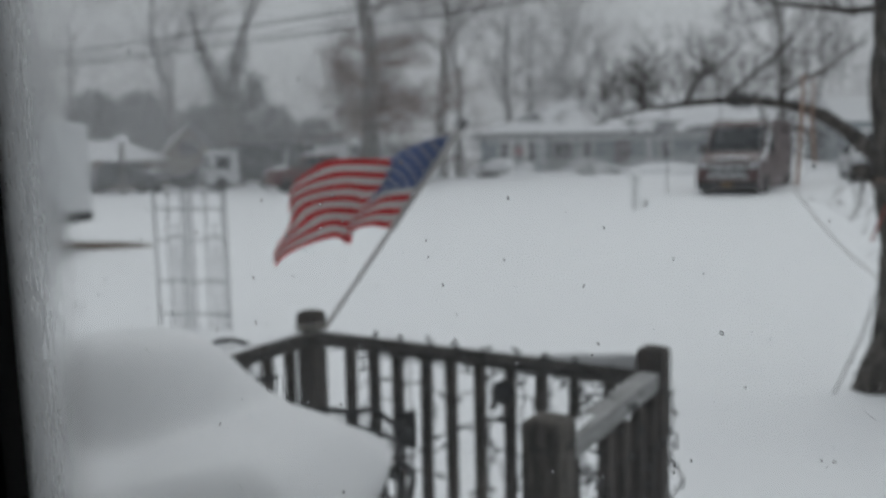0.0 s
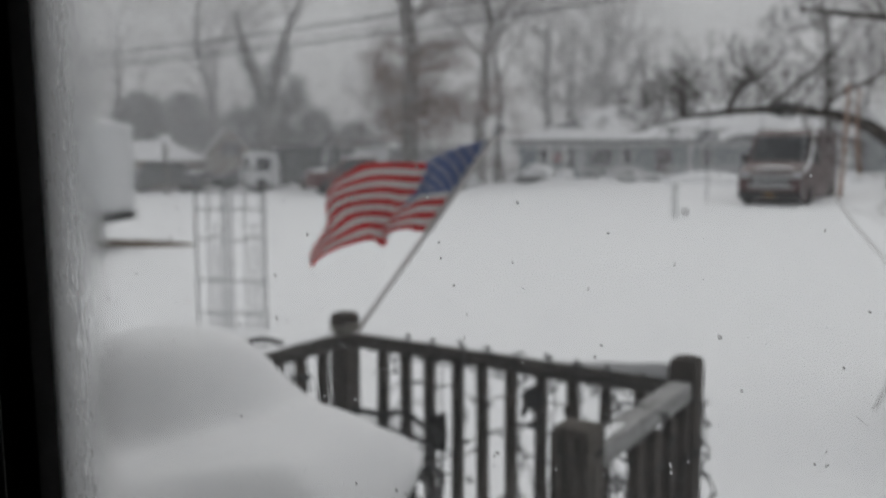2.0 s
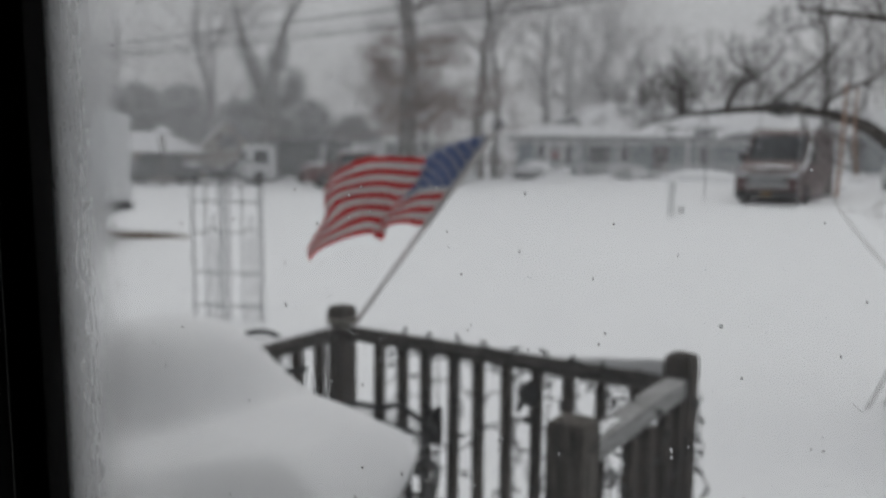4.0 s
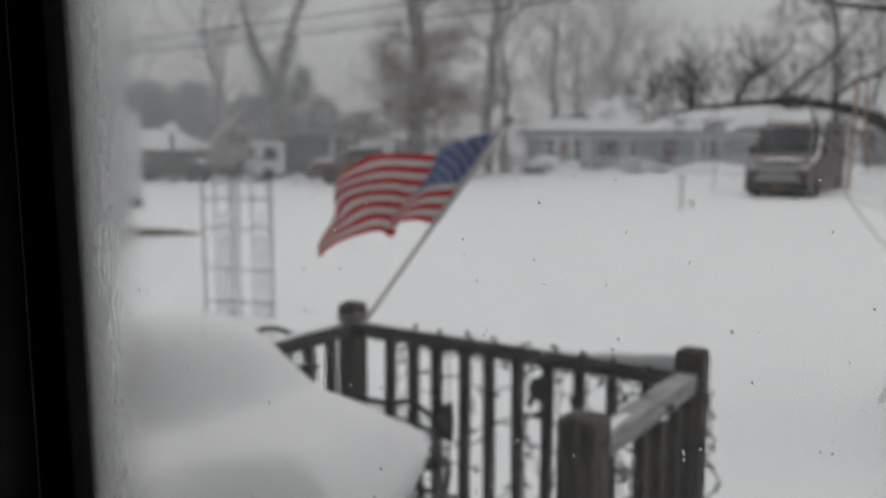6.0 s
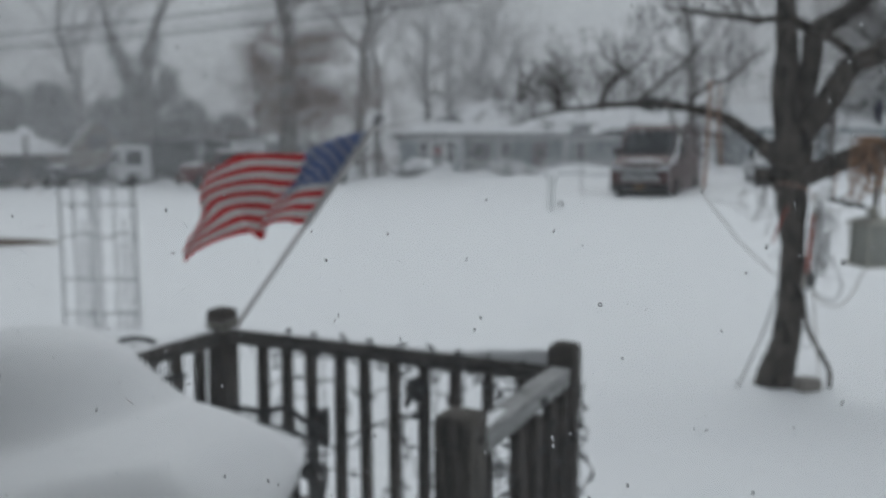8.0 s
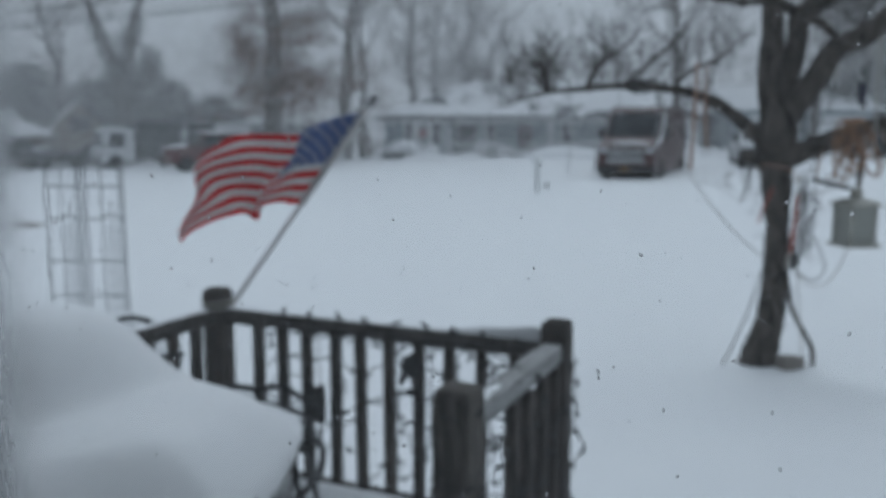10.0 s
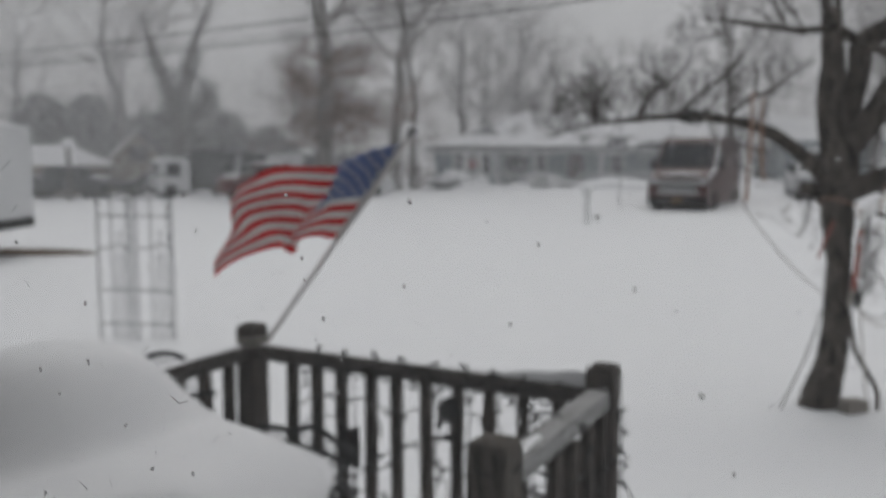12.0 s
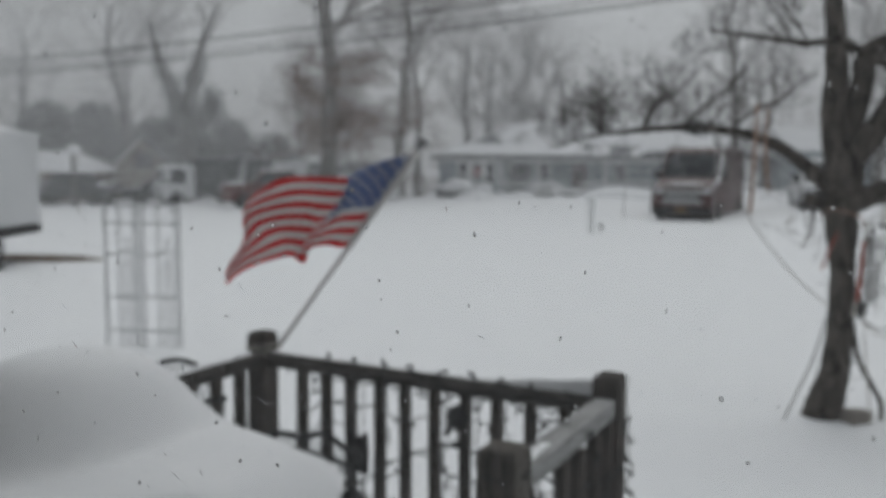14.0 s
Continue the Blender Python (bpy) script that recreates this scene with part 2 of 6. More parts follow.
class Shape:
    """Vertices and faces gathered for one mesh."""

    def __init__(self):
        self.v, self.f = [], []

    def add(self, verts, faces):
        k = len(self.v)
        self.v += [tuple(p) for p in verts]
        self.f += [tuple(i + k for i in q) for q in faces]
        return self

    def box(self, x0, y0, z0, x1, y1, z1, cut=0.0, m=None):
        """A box, its edges cut off by cut."""
        if cut <= 0:
            vs = [(x, y, z) for z in (z0, z1) for y in (y0, y1) for x in (x0, x1)]
            fs = [(0, 2, 3, 1), (4, 5, 7, 6), (0, 1, 5, 4), (2, 6, 7, 3), (0, 4, 6, 2), (1, 3, 7, 5)]
        else:
            bm = bmesh.new()
            bmesh.ops.create_cube(bm, size=1)
            for w in bm.verts:
                w.co = ((x0 + x1) / 2 + w.co.x * (x1 - x0), (y0 + y1) / 2 + w.co.y * (y1 - y0), (z0 + z1) / 2 + w.co.z * (z1 - z0))
            bmesh.ops.bevel(bm, geom=bm.edges[:], offset=cut, segments=2, affect="EDGES", profile=0.6)
            bm.verts.index_update()
            vs, fs = [w.co.copy() for w in bm.verts], [[w.index for w in q.verts] for q in bm.faces]
            bm.free()
        return self.add([m @ Vector(p) for p in vs] if m else vs, fs)

    def tube(self, pts, radii, sides=6, close=True):
        """A tube along points; radii: one number or one for each point."""
        pts = [Vector(p) for p in pts]
        if not isinstance(radii, (list, tuple)):
            radii = [radii] * len(pts)
        vs, fs = [], []
        side = None
        for i, p in enumerate(pts):
            d = (pts[min(i + 1, len(pts) - 1)] - pts[max(i - 1, 0)])
            d = d.normalized() if d.length > 1e-9 else Vector((0, 0, 1))
            if side is None:
                side = d.cross(Vector((0.3, 1, 0.2))).normalized()
            side = (side - d * side.dot(d)).normalized()
            other = d.cross(side)
            for k in range(sides):
                a = 2 * math.pi * k / sides
                vs.append(p + (side * math.cos(a) + other * math.sin(a)) * radii[i])
        for i in range(len(pts) - 1):
            for k in range(sides):
                j = (k + 1) % sides
                fs.append((i * sides + k, i * sides + j, (i + 1) * sides + j, (i + 1) * sides + k))
        if close:
            fs.append(tuple(range(sides))[::-1])
            fs.append(tuple((len(pts) - 1) * sides + k for k in range(sides)))
        return self.add(vs, fs)

    def lathe(self, profile, sides=16, at=(0, 0, 0), m=None):
        """Turns (radius, height) pairs about the upright axis."""
        vs, fs = [], []
        for r, z in profile:
            for k in range(sides):
                a = 2 * math.pi * k / sides
                p = Vector((at[0] + r * math.cos(a), at[1] + r * math.sin(a), at[2] + z))
                vs.append(m @ p if m else p)
        for i in range(len(profile) - 1):
            for k in range(sides):
                j = (k + 1) % sides
                fs.append((i * sides + k, i * sides + j, (i + 1) * sides + j, (i + 1) * sides + k))
        fs.append(tuple(range(sides))[::-1])
        fs.append(tuple((len(profile) - 1) * sides + k for k in range(sides)))
        return self.add(vs, fs)

    def extrude(self, outline, y0, y1, taper=None):
        """An outline of (x, z) pairs drawn out along y; taper(x, z) draws a point's y in towards the middle."""
        n, mid = len(outline), (y0 + y1) / 2
        vs = []
        for y in (y0, y1):
            for x, z in outline:
                k = taper(x, z) if taper else 1.0
                vs.append((x, mid + (y - mid) * k, z))
        fs = [tuple(range(n)), tuple(range(n, 2 * n))[::-1]]
        fs += [(i, i + n, (i + 1) % n + n, (i + 1) % n) for i in range(n)]
        return self.add(vs, fs)

    def mesh(self, name, mat, flat=False):
        me = bpy.data.meshes.new(name)
        me.from_pydata(self.v, [], self.f)
        me.materials.append(mat)
        me.update()
        if not flat:
            me.shade_smooth()
            me.set_sharp_from_angle(angle=radians(40))
        return me


def thing(name, label, category, m, group="", kind=""):
    ob = new(name)
    ob.empty_display_size = 0.1
    ob.matrix_world = m
    return tagged(ob, label, category, group, kind)


def part(name, shape, mat, parent, label="", m=None, flat=False):
    ob = new(name, shape if isinstance(shape, bpy.types.Mesh) else shape.mesh(name, mat, flat))
    ob.parent = parent
    if m is not None:
        ob.matrix_basis = m
    return tagged(ob, label)


def solid(name, shape, mat, label, category, m=None, group="", kind="", flat=False):
    """A thing that is one mesh."""
    ob = new(name, shape.mesh(name, mat, flat))
    if m is not None:
        ob.matrix_world = m
    return tagged(ob, label, category, group, kind)


def curve_points(pts, steps=6):
    """A smooth line through points."""
    pts = [Vector(p) for p in pts]
    out = []
    for i in range(len(pts) - 1):
        a, b, c, d = pts[max(i - 1, 0)], pts[i], pts[i + 1], pts[min(i + 2, len(pts) - 1)]
        for k in range(steps):
            t = k / steps
            out.append(0.5 * ((2 * b) + (c - a) * t + (2 * a - 5 * b + 4 * c - d) * t * t + (3 * b - a - 3 * c + d) * t ** 3))
    return out + [pts[-1]]


def spread(values, n):
    """n numbers along a row of values."""
    return [float(k) for k in np.interp(np.linspace(0, len(values) - 1, n), range(len(values)), values)]


def heading(rng, d, lean):
    """A direction off d by about lean radians."""
    w = Vector((rng.gauss(0, 1), rng.gauss(0, 1), rng.gauss(0, 1)))
    w -= d * w.dot(d)
    w = w.normalized() if w.length > 1e-6 else Vector((1, 0, 0))
    return (d * math.cos(lean) + w * math.sin(lean)).normalized()


def grow(shape, rng, p, d, length, r, level, sides=5, up=0.15, fork=(2, 3), spread_by=0.6, least=0.004, ends=None):
    """A branch that bends, thins and forks."""
    n = 4 if level > 1 else 3
    pts, rad = [p.copy()], [r]
    for i in range(n):
        d = heading(rng, d, rng.uniform(0.05, 0.28))
        d = (d + Vector((0, 0, up * 0.3))).normalized()
        p = p + d * (length / n)
        pts.append(p.copy())
        rad.append(r * (1 - 0.45 * (i + 1) / n))
        if level > 1 and i > 0 and rng.random() < 0.75:
            grow(shape, rng, p, heading(rng, d, rng.uniform(0.5, 1.1)), length * rng.uniform(0.4, 0.65), rad[-1] * 0.55, level - 1, max(3, sides - 1), up, fork, spread_by, least, ends)
    shape.tube(pts, rad, sides, close=False)
    if level > 0:
        for _ in range(rng.randint(*fork)):
            grow(shape, rng, p, heading(rng, d, rng.uniform(0.2, spread_by)), length * rng.uniform(0.55, 0.8), max(least, rad[-1] * 0.72), level - 1, max(3, sides - 1), up, fork, spread_by, least, ends)
    elif ends is not None:
        ends.append(p.copy())


def leaves(shape, rng, centre, radius, count, size, flat=1.0):
    """A loose clump of small leaf blades, thin out at its rim."""
    for _ in range(count):
        o = Vector((rng.gauss(0, 0.5), rng.gauss(0, 0.5), rng.gauss(0, 0.5) * flat)) * radius
        a, b = heading(rng, Vector((0, 0, 1)), rng.uniform(0, 3.1)), heading(rng, Vector((1, 0, 0)), rng.uniform(0, 3.1))
        s = size * rng.uniform(0.6, 1.4)
        c = Vector(centre) + o
        shape.add([c - a * s, c + b * s * 0.5, c + a * s, c - b * s * 0.5], [(0, 1, 2, 3)])

# ---- ground ----


def make_ground():
    xs = np.concatenate([-np.geomspace(400, 12, 40), np.linspace(-11, 14, 90), np.geomspace(15, 400, 40)])
    ys = np.concatenate([[-120, -60, -30, -12], np.linspace(-6, 20, 90), np.geomspace(21, 900, 60)])
    vs = []
    for y in ys:
        for x in xs:
            z = land(x, y)
            d = math.hypot(x, y)
            z += 0.05 * noise.noise((x * 0.16, y * 0.16, 3)) * smooth(2, 9, d)
            z += 0.012 * noise.noise((x * 0.9, y * 0.9, 7))
            z += 0.16 * math.exp(-((x - 6.1) ** 2 + (y - 8.6) ** 2) / 1.6)
            z += 0.05 * math.exp(-((x - 3.65) ** 2 + (y - 6.5) ** 2) / 0.35) - 0.03 * math.exp(-((x - 3.65) ** 2 + (y - 6.5) ** 2) / 0.06)
            vs.append((x, y, z))
    w = len(xs)
    fs = [(j * w + i, j * w + i + 1, (j + 1) * w + i + 1, (j + 1) * w + i) for j in range(len(ys) - 1) for i in range(w - 1)]
    s = Shape().add(vs, fs)
    solid("ground", s, SNOW, "smooth deep fresh snow over the open front yard", "snow", kind="structure")


make_ground()

# ---- the home, its room and its window ----
# The glass stands 0.28 m out along v; the deck's boards lie at 0.50 m.
GLASS_V, WIN_U0, WIN_U1, WIN_Z0, WIN_Z1 = 0.28, -0.455, 1.45, 1.22, 2.42

# the old frame has settled a little out of square
WINDOW_POSE = deck_pose(WIN_U0, GLASS_V) @ pose(0, 0, 1.9, 0, -1.3, 0) @ pose(0, 0, -1.9)


def make_home():
    home = thing("home_wall", "unseen dark clapboard outer wall of the home with a window", "wall", deck_pose(0, 0), kind="structure")
    w = Shape()
    for b in ((-6, 0.15, 0, WIN_U0 - 0.12, 0.30, 3.1), (WIN_U1 + 0.12, 0.15, 0, 6, 0.30, 3.1),
              (WIN_U0 - 0.12, 0.15, 0, WIN_U1 + 0.12, 0.30, WIN_Z0 - 0.12), (WIN_U0 - 0.12, 0.15, WIN_Z1 + 0.12, WIN_U1 + 0.12, 0.30, 3.1)):
        w.box(*b)
    part("wall_north", w, HOMESIDING, home)
    # out of view, added to block sky light from the snow heap
    part("eave", Shape().box(-6, 0.32, 2.78, 6, 1.15, 2.84).box(-6, 1.11, 2.70, 6, 1.16, 2.95).box(-6, 0.32, 2.95, 6, 1.15, 3.0), HOMESIDING, home, "unseen boxed eave added to shade the deck")
    for name, b in (("wall_south", (-3.2, -3.6, 0.3, 3.2, -3.45, 3.1)), ("wall_east", (3.05, -3.45, 0.3, 3.2, 0.15, 3.1)), ("wall_west", (-3.2, -3.45, 0.3, -3.05, 0.15, 3.1))):
        solid(name, Shape().box(*b), ROOMWALL, "dim plain inner wall of the room", "wall", deck_pose(0, 0), kind="structure")
    solid("floor", Shape().box(-3.05, -3.45, 0.38, 3.05, 0.15, 0.5), ROOMWALL, "dark floor of the unlit room", "floor", deck_pose(0, 0), kind="structure")
    solid("ceiling", Shape().box(-6, -3.6, 3.1, 6, 0.32, 3.3), ROOMWALL, "flat ceiling slab over the room", "ceiling", deck_pose(0, 0), kind="structure")
    win = thing("window_1", "dark framed window with wet, partly clouded glass", "window", WINDOW_POSE, kind="structure")
    wd = WIN_U1 - WIN_U0
    # sash stiles and rails, gasket, glass, in the window's own directions
    for name, b, mat in (("stile", (-0.10, -0.085, WIN_Z0 - 0.1, -0.034, -0.02, WIN_Z1 + 0.1), GREYTRIM), ("stile", (wd + 0.034, -0.085, WIN_Z0 - 0.1, wd + 0.10, -0.02, WIN_Z1 + 0.1), GREYTRIM),
                         ("sash_rail", (-0.034, -0.085, WIN_Z0 - 0.1, wd + 0.034, -0.02, WIN_Z0 - 0.03), GREYTRIM), ("sash_rail", (-0.034, -0.085, WIN_Z1 + 0.03, wd + 0.034, -0.02, WIN_Z1 + 0.1), GREYTRIM),
                         ("jamb", (-0.125, -0.16, WIN_Z0 - 0.12, -0.10, 0.022, WIN_Z1 + 0.12), DARKTRIM), ("jamb", (wd + 0.10, -0.16, WIN_Z0 - 0.12, wd + 0.125, 0.022, WIN_Z1 + 0.12), DARKTRIM),
                         ("window_sill", (-0.2, -0.2, WIN_Z0 - 0.16, wd + 0.2, 0.06, WIN_Z0 - 0.12), DARKTRIM), ("casing", (-0.3, -0.165, WIN_Z0 - 0.1, -0.127, -0.132, WIN_Z1 + 0.2), DARKTRIM),
                         ("casing", (wd + 0.127, -0.165, WIN_Z0 - 0.1, wd + 0.3, -0.132, WIN_Z1 + 0.2), DARKTRIM)):
        part(name, Shape().box(*b, cut=0.003), mat, win)
    for b in ((-0.04, -0.018, WIN_Z0 - 0.04, 0.003, -0.003, WIN_Z1 + 0.04), (wd - 0.003, -0.018, WIN_Z0 - 0.04, wd + 0.04, -0.003, WIN_Z1 + 0.04),
              (0.003, -0.018, WIN_Z0 - 0.04, wd - 0.003, -0.003, WIN_Z0 + 0.003), (0.003, -0.018, WIN_Z1 - 0.003, wd - 0.003, -0.003, WIN_Z1 + 0.04)):
        part("gasket", Shape().box(*b, cut=0.002), GASKET, win, "black rubber gasket")
    # the outer stop beyond the glass, splayed away from it
    for x, sg in ((0.0, 1), (wd, -1)):
        outline = [(x + sg * 0.003, 0.004), (x - sg * 0.010, 0.018), (x - sg * 0.06, 0.018), (x - sg * 0.06, 0.004)]
        stop = [(px, py, z) for z in (WIN_Z0 - 0.05, WIN_Z1 + 0.05) for px, py in outline]
        part("outer_stop", Shape().add(stop, [(0, 1, 2, 3), (4, 7, 6, 5)] + [(i, i + 4, (i + 1) % 4 + 4, (i + 1) % 4) for i in range(4)]), DARKTRIM, win, "dark splayed outer stop", flat=True)
    pane = part("pane", Shape().box(-0.03, -0.002, WIN_Z0 - 0.03, wd + 0.03, 0.002, WIN_Z1 + 0.03), GLASS, win, "wet window pane, clouded at its edge", flat=True)
    pane.visible_shadow = False
    rng = random.Random(5)
    s = Shape()
    for i in range(4400):
        x, z = rng.uniform(0.01, wd - 0.1), rng.uniform(1.5, 2.25)
        r = 0.00026 + 0.0006 * rng.random() ** 2.6
        tall = rng.uniform(0.9, 1.9)
        ring = [(r * 1.0, 0.0), (r * 0.92, r * 0.2), (r * 0.66, r * 0.4), (r * 0.2, r * 0.5)]
        m = Matrix.Translation((x, 0.0022, z)) @ Matrix.Rotation(-math.pi / 2, 4, "X") @ Matrix.Rotation(rng.gauss(0, 0.5), 4, "Z") @ Matrix.Diagonal((1, tall, 1, 1))
        s.lathe(ring, 7, m=m)
    # runs of smeared water, many of them gathered in a few columns
    columns = [(rng.uniform(0.03, 0.95), rng.uniform(1.65, 2.15)) for _ in range(14)]
    for i in range(260):
        cx, cz = columns[i % 14]
        x, z = (cx + rng.gauss(0, 0.012), cz + rng.gauss(0, 0.035)) if i > 120 else (rng.uniform(0.02, 1.1), rng.uniform(1.6, 2.15))
        n, sl = rng.randint(2, 4), rng.uniform(-1.6, 1.6)
        pts = [(x + sl * k * 0.0009 + rng.gauss(0, 0.0003), 0.0022, z - k * 0.0009) for k in range(n)]
        s.tube(pts, [0.0001 + 0.00014 * rng.random() for _ in pts], 5)
    drops = solid("water_drops", s, WATER, "small clear water drops clinging to the window glass", "water drops", WINDOW_POSE, kind="stuff")
    drops.visible_shadow = False


make_home()

# ---- the deck ----
POST_Z, RAIL_Z, DECK_Z, SNOW_Z = 1.32, 1.24, 0.50, 0.605
LU, RU, FV, NV = -2.22, -0.772, 2.659, 1.83


def make_deck():
    deck = thing("deck", "low wooden deck of weathered boards under deep snow", "deck", deck_pose(0, 0), kind="structure")
    frame_shape = Shape().box(-5.2, 0.42, 0.22, RU + 0.06, 0.47, 0.46).box(-5.2, FV + 0.0, 0.22, RU + 0.06, FV + 0.05, 0.46).box(RU + 0.01, 0.47, 0.22, RU + 0.06, FV, 0.46)
    part("rim_joist", frame_shape, DECKWOOD, deck)
    board = Shape().box(-5.2, 0, DECK_Z - 0.035, RU + 0.07, 0.136, DECK_Z, cut=0.003).mesh("plank", DECKWOOD)
    for i in range(16):
        part("plank", board, DECKWOOD, deck, m=pose(0, 0.43 + i * 0.142, 0))
    for u in (-5.1, -3.6, -2.2, -0.8):
        for v in (0.6, 2.6):
            part("footing", Shape().box(u - 0.05, v - 0.05, -0.3, u + 0.05, v + 0.05, 0.46), DECKWOOD, deck)
    n, k = 60, 34
    vs, fs = [], []
    for j in range(k):
        for i in range(n):
            a, b = i / (n - 1), j / (k - 1)
            u, v = -5.2 + a * (RU + 0.05 + 5.2), 0.46 + b * (FV + 0.02 - 0.46)
            e = min(1.0, (1 - a) * 25, (1 - b) * 16)
            vs.append((u, v, DECK_Z + 0.012 + (SNOW_Z - DECK_Z) * math.sqrt(max(0, 1 - (1 - e) ** 2)) + 0.025 * noise.noise((u * 2, v * 2, 0))))
    fs = [(j * n + i, j * n + i + 1, (j + 1) * n + i + 1, (j + 1) * n + i) for j in range(k - 1) for i in range(n - 1)]
    solid("deck_snow", Shape().add(vs, fs), SNOW, "thick even layer of snow lying on the deck", "snow", deck_pose(0, 0), kind="structure")


def post_shape(h, r, cut):
    """A square post with worn, rounded shoulders at its top."""
    s = Shape()
    prof = [(1.0, 0), (1.0, h - 0.045), (1.0, h - 0.03), (0.97, h - 0.018), (0.86, h - 0.005), (0.6, h), (0.15, h + 0.002)]
    c = cut / r
    ring = [(1, 1 - c), (1 - c, 1), (-1 + c, 1), (-1, 1 - c), (-1, -1 + c), (-1 + c, -1), (1 - c, -1), (1, -1 + c)]
    vs = [(x * r * k, y * r * k, z) for k, z in prof for x, y in ring]
    n = len(ring)
    fs = [(i * n + j, i * n + (j + 1) % n, (i + 1) * n + (j + 1) % n, (i + 1) * n + j) for i in range(len(prof) - 1) for j in range(n)]
    fs.append(tuple((len(prof) - 1) * n + j for j in range(n)))
    return s.add(vs, fs)


def make_railings():
    rng = random.Random(3)
    front = thing("front_railing", "dark weathered wooden deck railing with square balusters", "railing", deck_pose(LU, FV, DECK_Z), "deck railings")
    h = POST_Z - DECK_Z
    postm = post_shape(h + 0.25, 0.046, 0.006).mesh("post", WOOD)
    part("post", postm, WOOD, front, m=pose(0, 0, -0.25))
    part("post", postm, WOOD, front, m=pose(RU - LU, 0, -0.25))
    ln = RU - LU
    part("top_rail", Shape().box(0.04, -0.034, RAIL_Z - 0.058 - DECK_Z, ln - 0.042, 0.034, RAIL_Z - DECK_Z, cut=0.012), RAILWOOD, front)
    part("bottom_rail", Shape().box(0.046, -0.02, 0.045, ln - 0.046, 0.02, 0.085, cut=0.004), RAILWOOD, front)
    bal = Shape().box(-0.017, -0.019, 0.02, 0.017, 0.019, RAIL_Z - DECK_Z - 0.05, cut=0.003).mesh("baluster", WOOD)
    for u in (-2.005, -1.881, -1.768, -1.643, -1.527, -1.405, -1.287, -1.163, -1.039, -0.913):
        part("baluster", bal, WOOD, front, m=pose(u - LU, -0.024, 0, rng.gauss(0, 0.4), rng.gauss(0, 0.4), rng.gauss(0, 3)))
    # the short side run from the corner post to the stair post
    side = thing("stair_railing", "short weathered railing with a frosted worn top rail", "railing", deck_pose(RU, NV, DECK_Z), "deck railings")
    part("post", post_shape(h + 0.25, 0.052, 0.006), PALEWOOD, side, "paler grey-brown worn post", m=pose(-0.006, 0, -0.25))
    run = FV - NV
    part("top_rail", Shape().box(0.05, -0.036, -0.03, run - 0.045, 0.036, 0.03, cut=0.010), FROSTWOOD, side, "splintered top rail dusted with snow", m=pose(0, 0, RAIL_Z - DECK_Z - 0.022, 0, 0, 90))
    part("bottom_rail", Shape().box(0.052, -0.02, 0.045, run - 0.046, 0.02, 0.085, cut=0.004), RAILWOOD, side, m=pose(0, 0, 0, 0, 0, 90))
    for v in (0.33, 0.47, 0.61, 0.74):
        part("baluster", bal, WOOD, side, m=pose(0.02, v, -0.012, 0, 0, rng.gauss(0, 3)))
    # the other side, from the far corner back to the home
    back = thing("side_railing", "short weathered side railing ending in the drifted snow", "railing", deck_pose(LU, FV - 0.56, DECK_Z), "deck railings")
    part("top_rail", Shape().box(0.0, -0.034, -0.03, 0.56 - 0.046, 0.034, 0.03, cut=0.012), RAILWOOD, back, m=pose(0, 0, RAIL_Z - DECK_Z - 0.03, 0, 0, 90))
    part("bottom_rail", Shape().box(0.0, -0.02, 0.045, 0.56 - 0.046, 0.02, 0.085, cut=0.004), RAILWOOD, back, m=pose(0, 0, 0, 0, 0, 90))
    for i in range(4):
        part("baluster", bal, WOOD, back, m=pose(0.0, 0.03 + i * 0.13, 0, 0, 0, rng.gauss(0, 3)))


def make_rail_snow():
    """Thin caps of snow on the rails and posts."""
    def ridge(length, width, tall, seed, name, label, m):
        vs, fs, n = [], [], int(length / 0.02) + 2
        prof = [(-1, 0), (-0.85, 0.6), (-0.4, 0.95), (0, 1.0), (0.4, 0.95), (0.85, 0.6), (1, 0)]
        for i in range(n):
            x = length * i / (n - 1)
            t = tall(x / length) * (0.75 + 0.45 * noise.noise((x * 6, seed, 0)))
            t = max(0.0008, t)
            wv = width * (0.82 + 0.25 * noise.noise((x * 9, seed, 5)))
            off = 0.15 * width * noise.noise((x * 5, seed, 9))
            for y, z in prof:
                vs.append((x, off + y * wv, z * t))
        k = len(prof)
        fs = [(i * k + j, i * k + j + 1, (i + 1) * k + j + 1, (i + 1) * k + j) for i in range(n - 1) for j in range(k - 1)]
        fs.append(tuple(range(k)))
        fs.append(tuple((n - 1) * k + j for j in range(k))[::-1])
        solid(name, Shape().add(vs, fs), SNOW, label, "snow", m, "snow on the rails")
    ridge(1.34, 0.024, lambda s: 0.007 + 0.007 * s + 0.055 * smooth(0.6, 0.99, s) ** 2, 1, "rail_snow", "thin snow cap banked against the corner post", deck_pose(LU + 0.05, FV + 0.004, RAIL_Z - 0.002))
    ridge(0.20, 0.022, lambda s: 0.008, 4, "rail_snow", "patch of snow on the splintered stair rail", deck_pose(RU, NV + 0.06, RAIL_Z + 0.007, 90))
    ridge(0.42, 0.026, lambda s: 0.012, 8, "rail_snow", "snow cap on the side rail", deck_pose(LU, FV - 0.5, RAIL_Z - 0.002, 90))


make_deck()
make_railings()
make_rail_snow()

# ---- snow-laden table and chairs on the deck ----


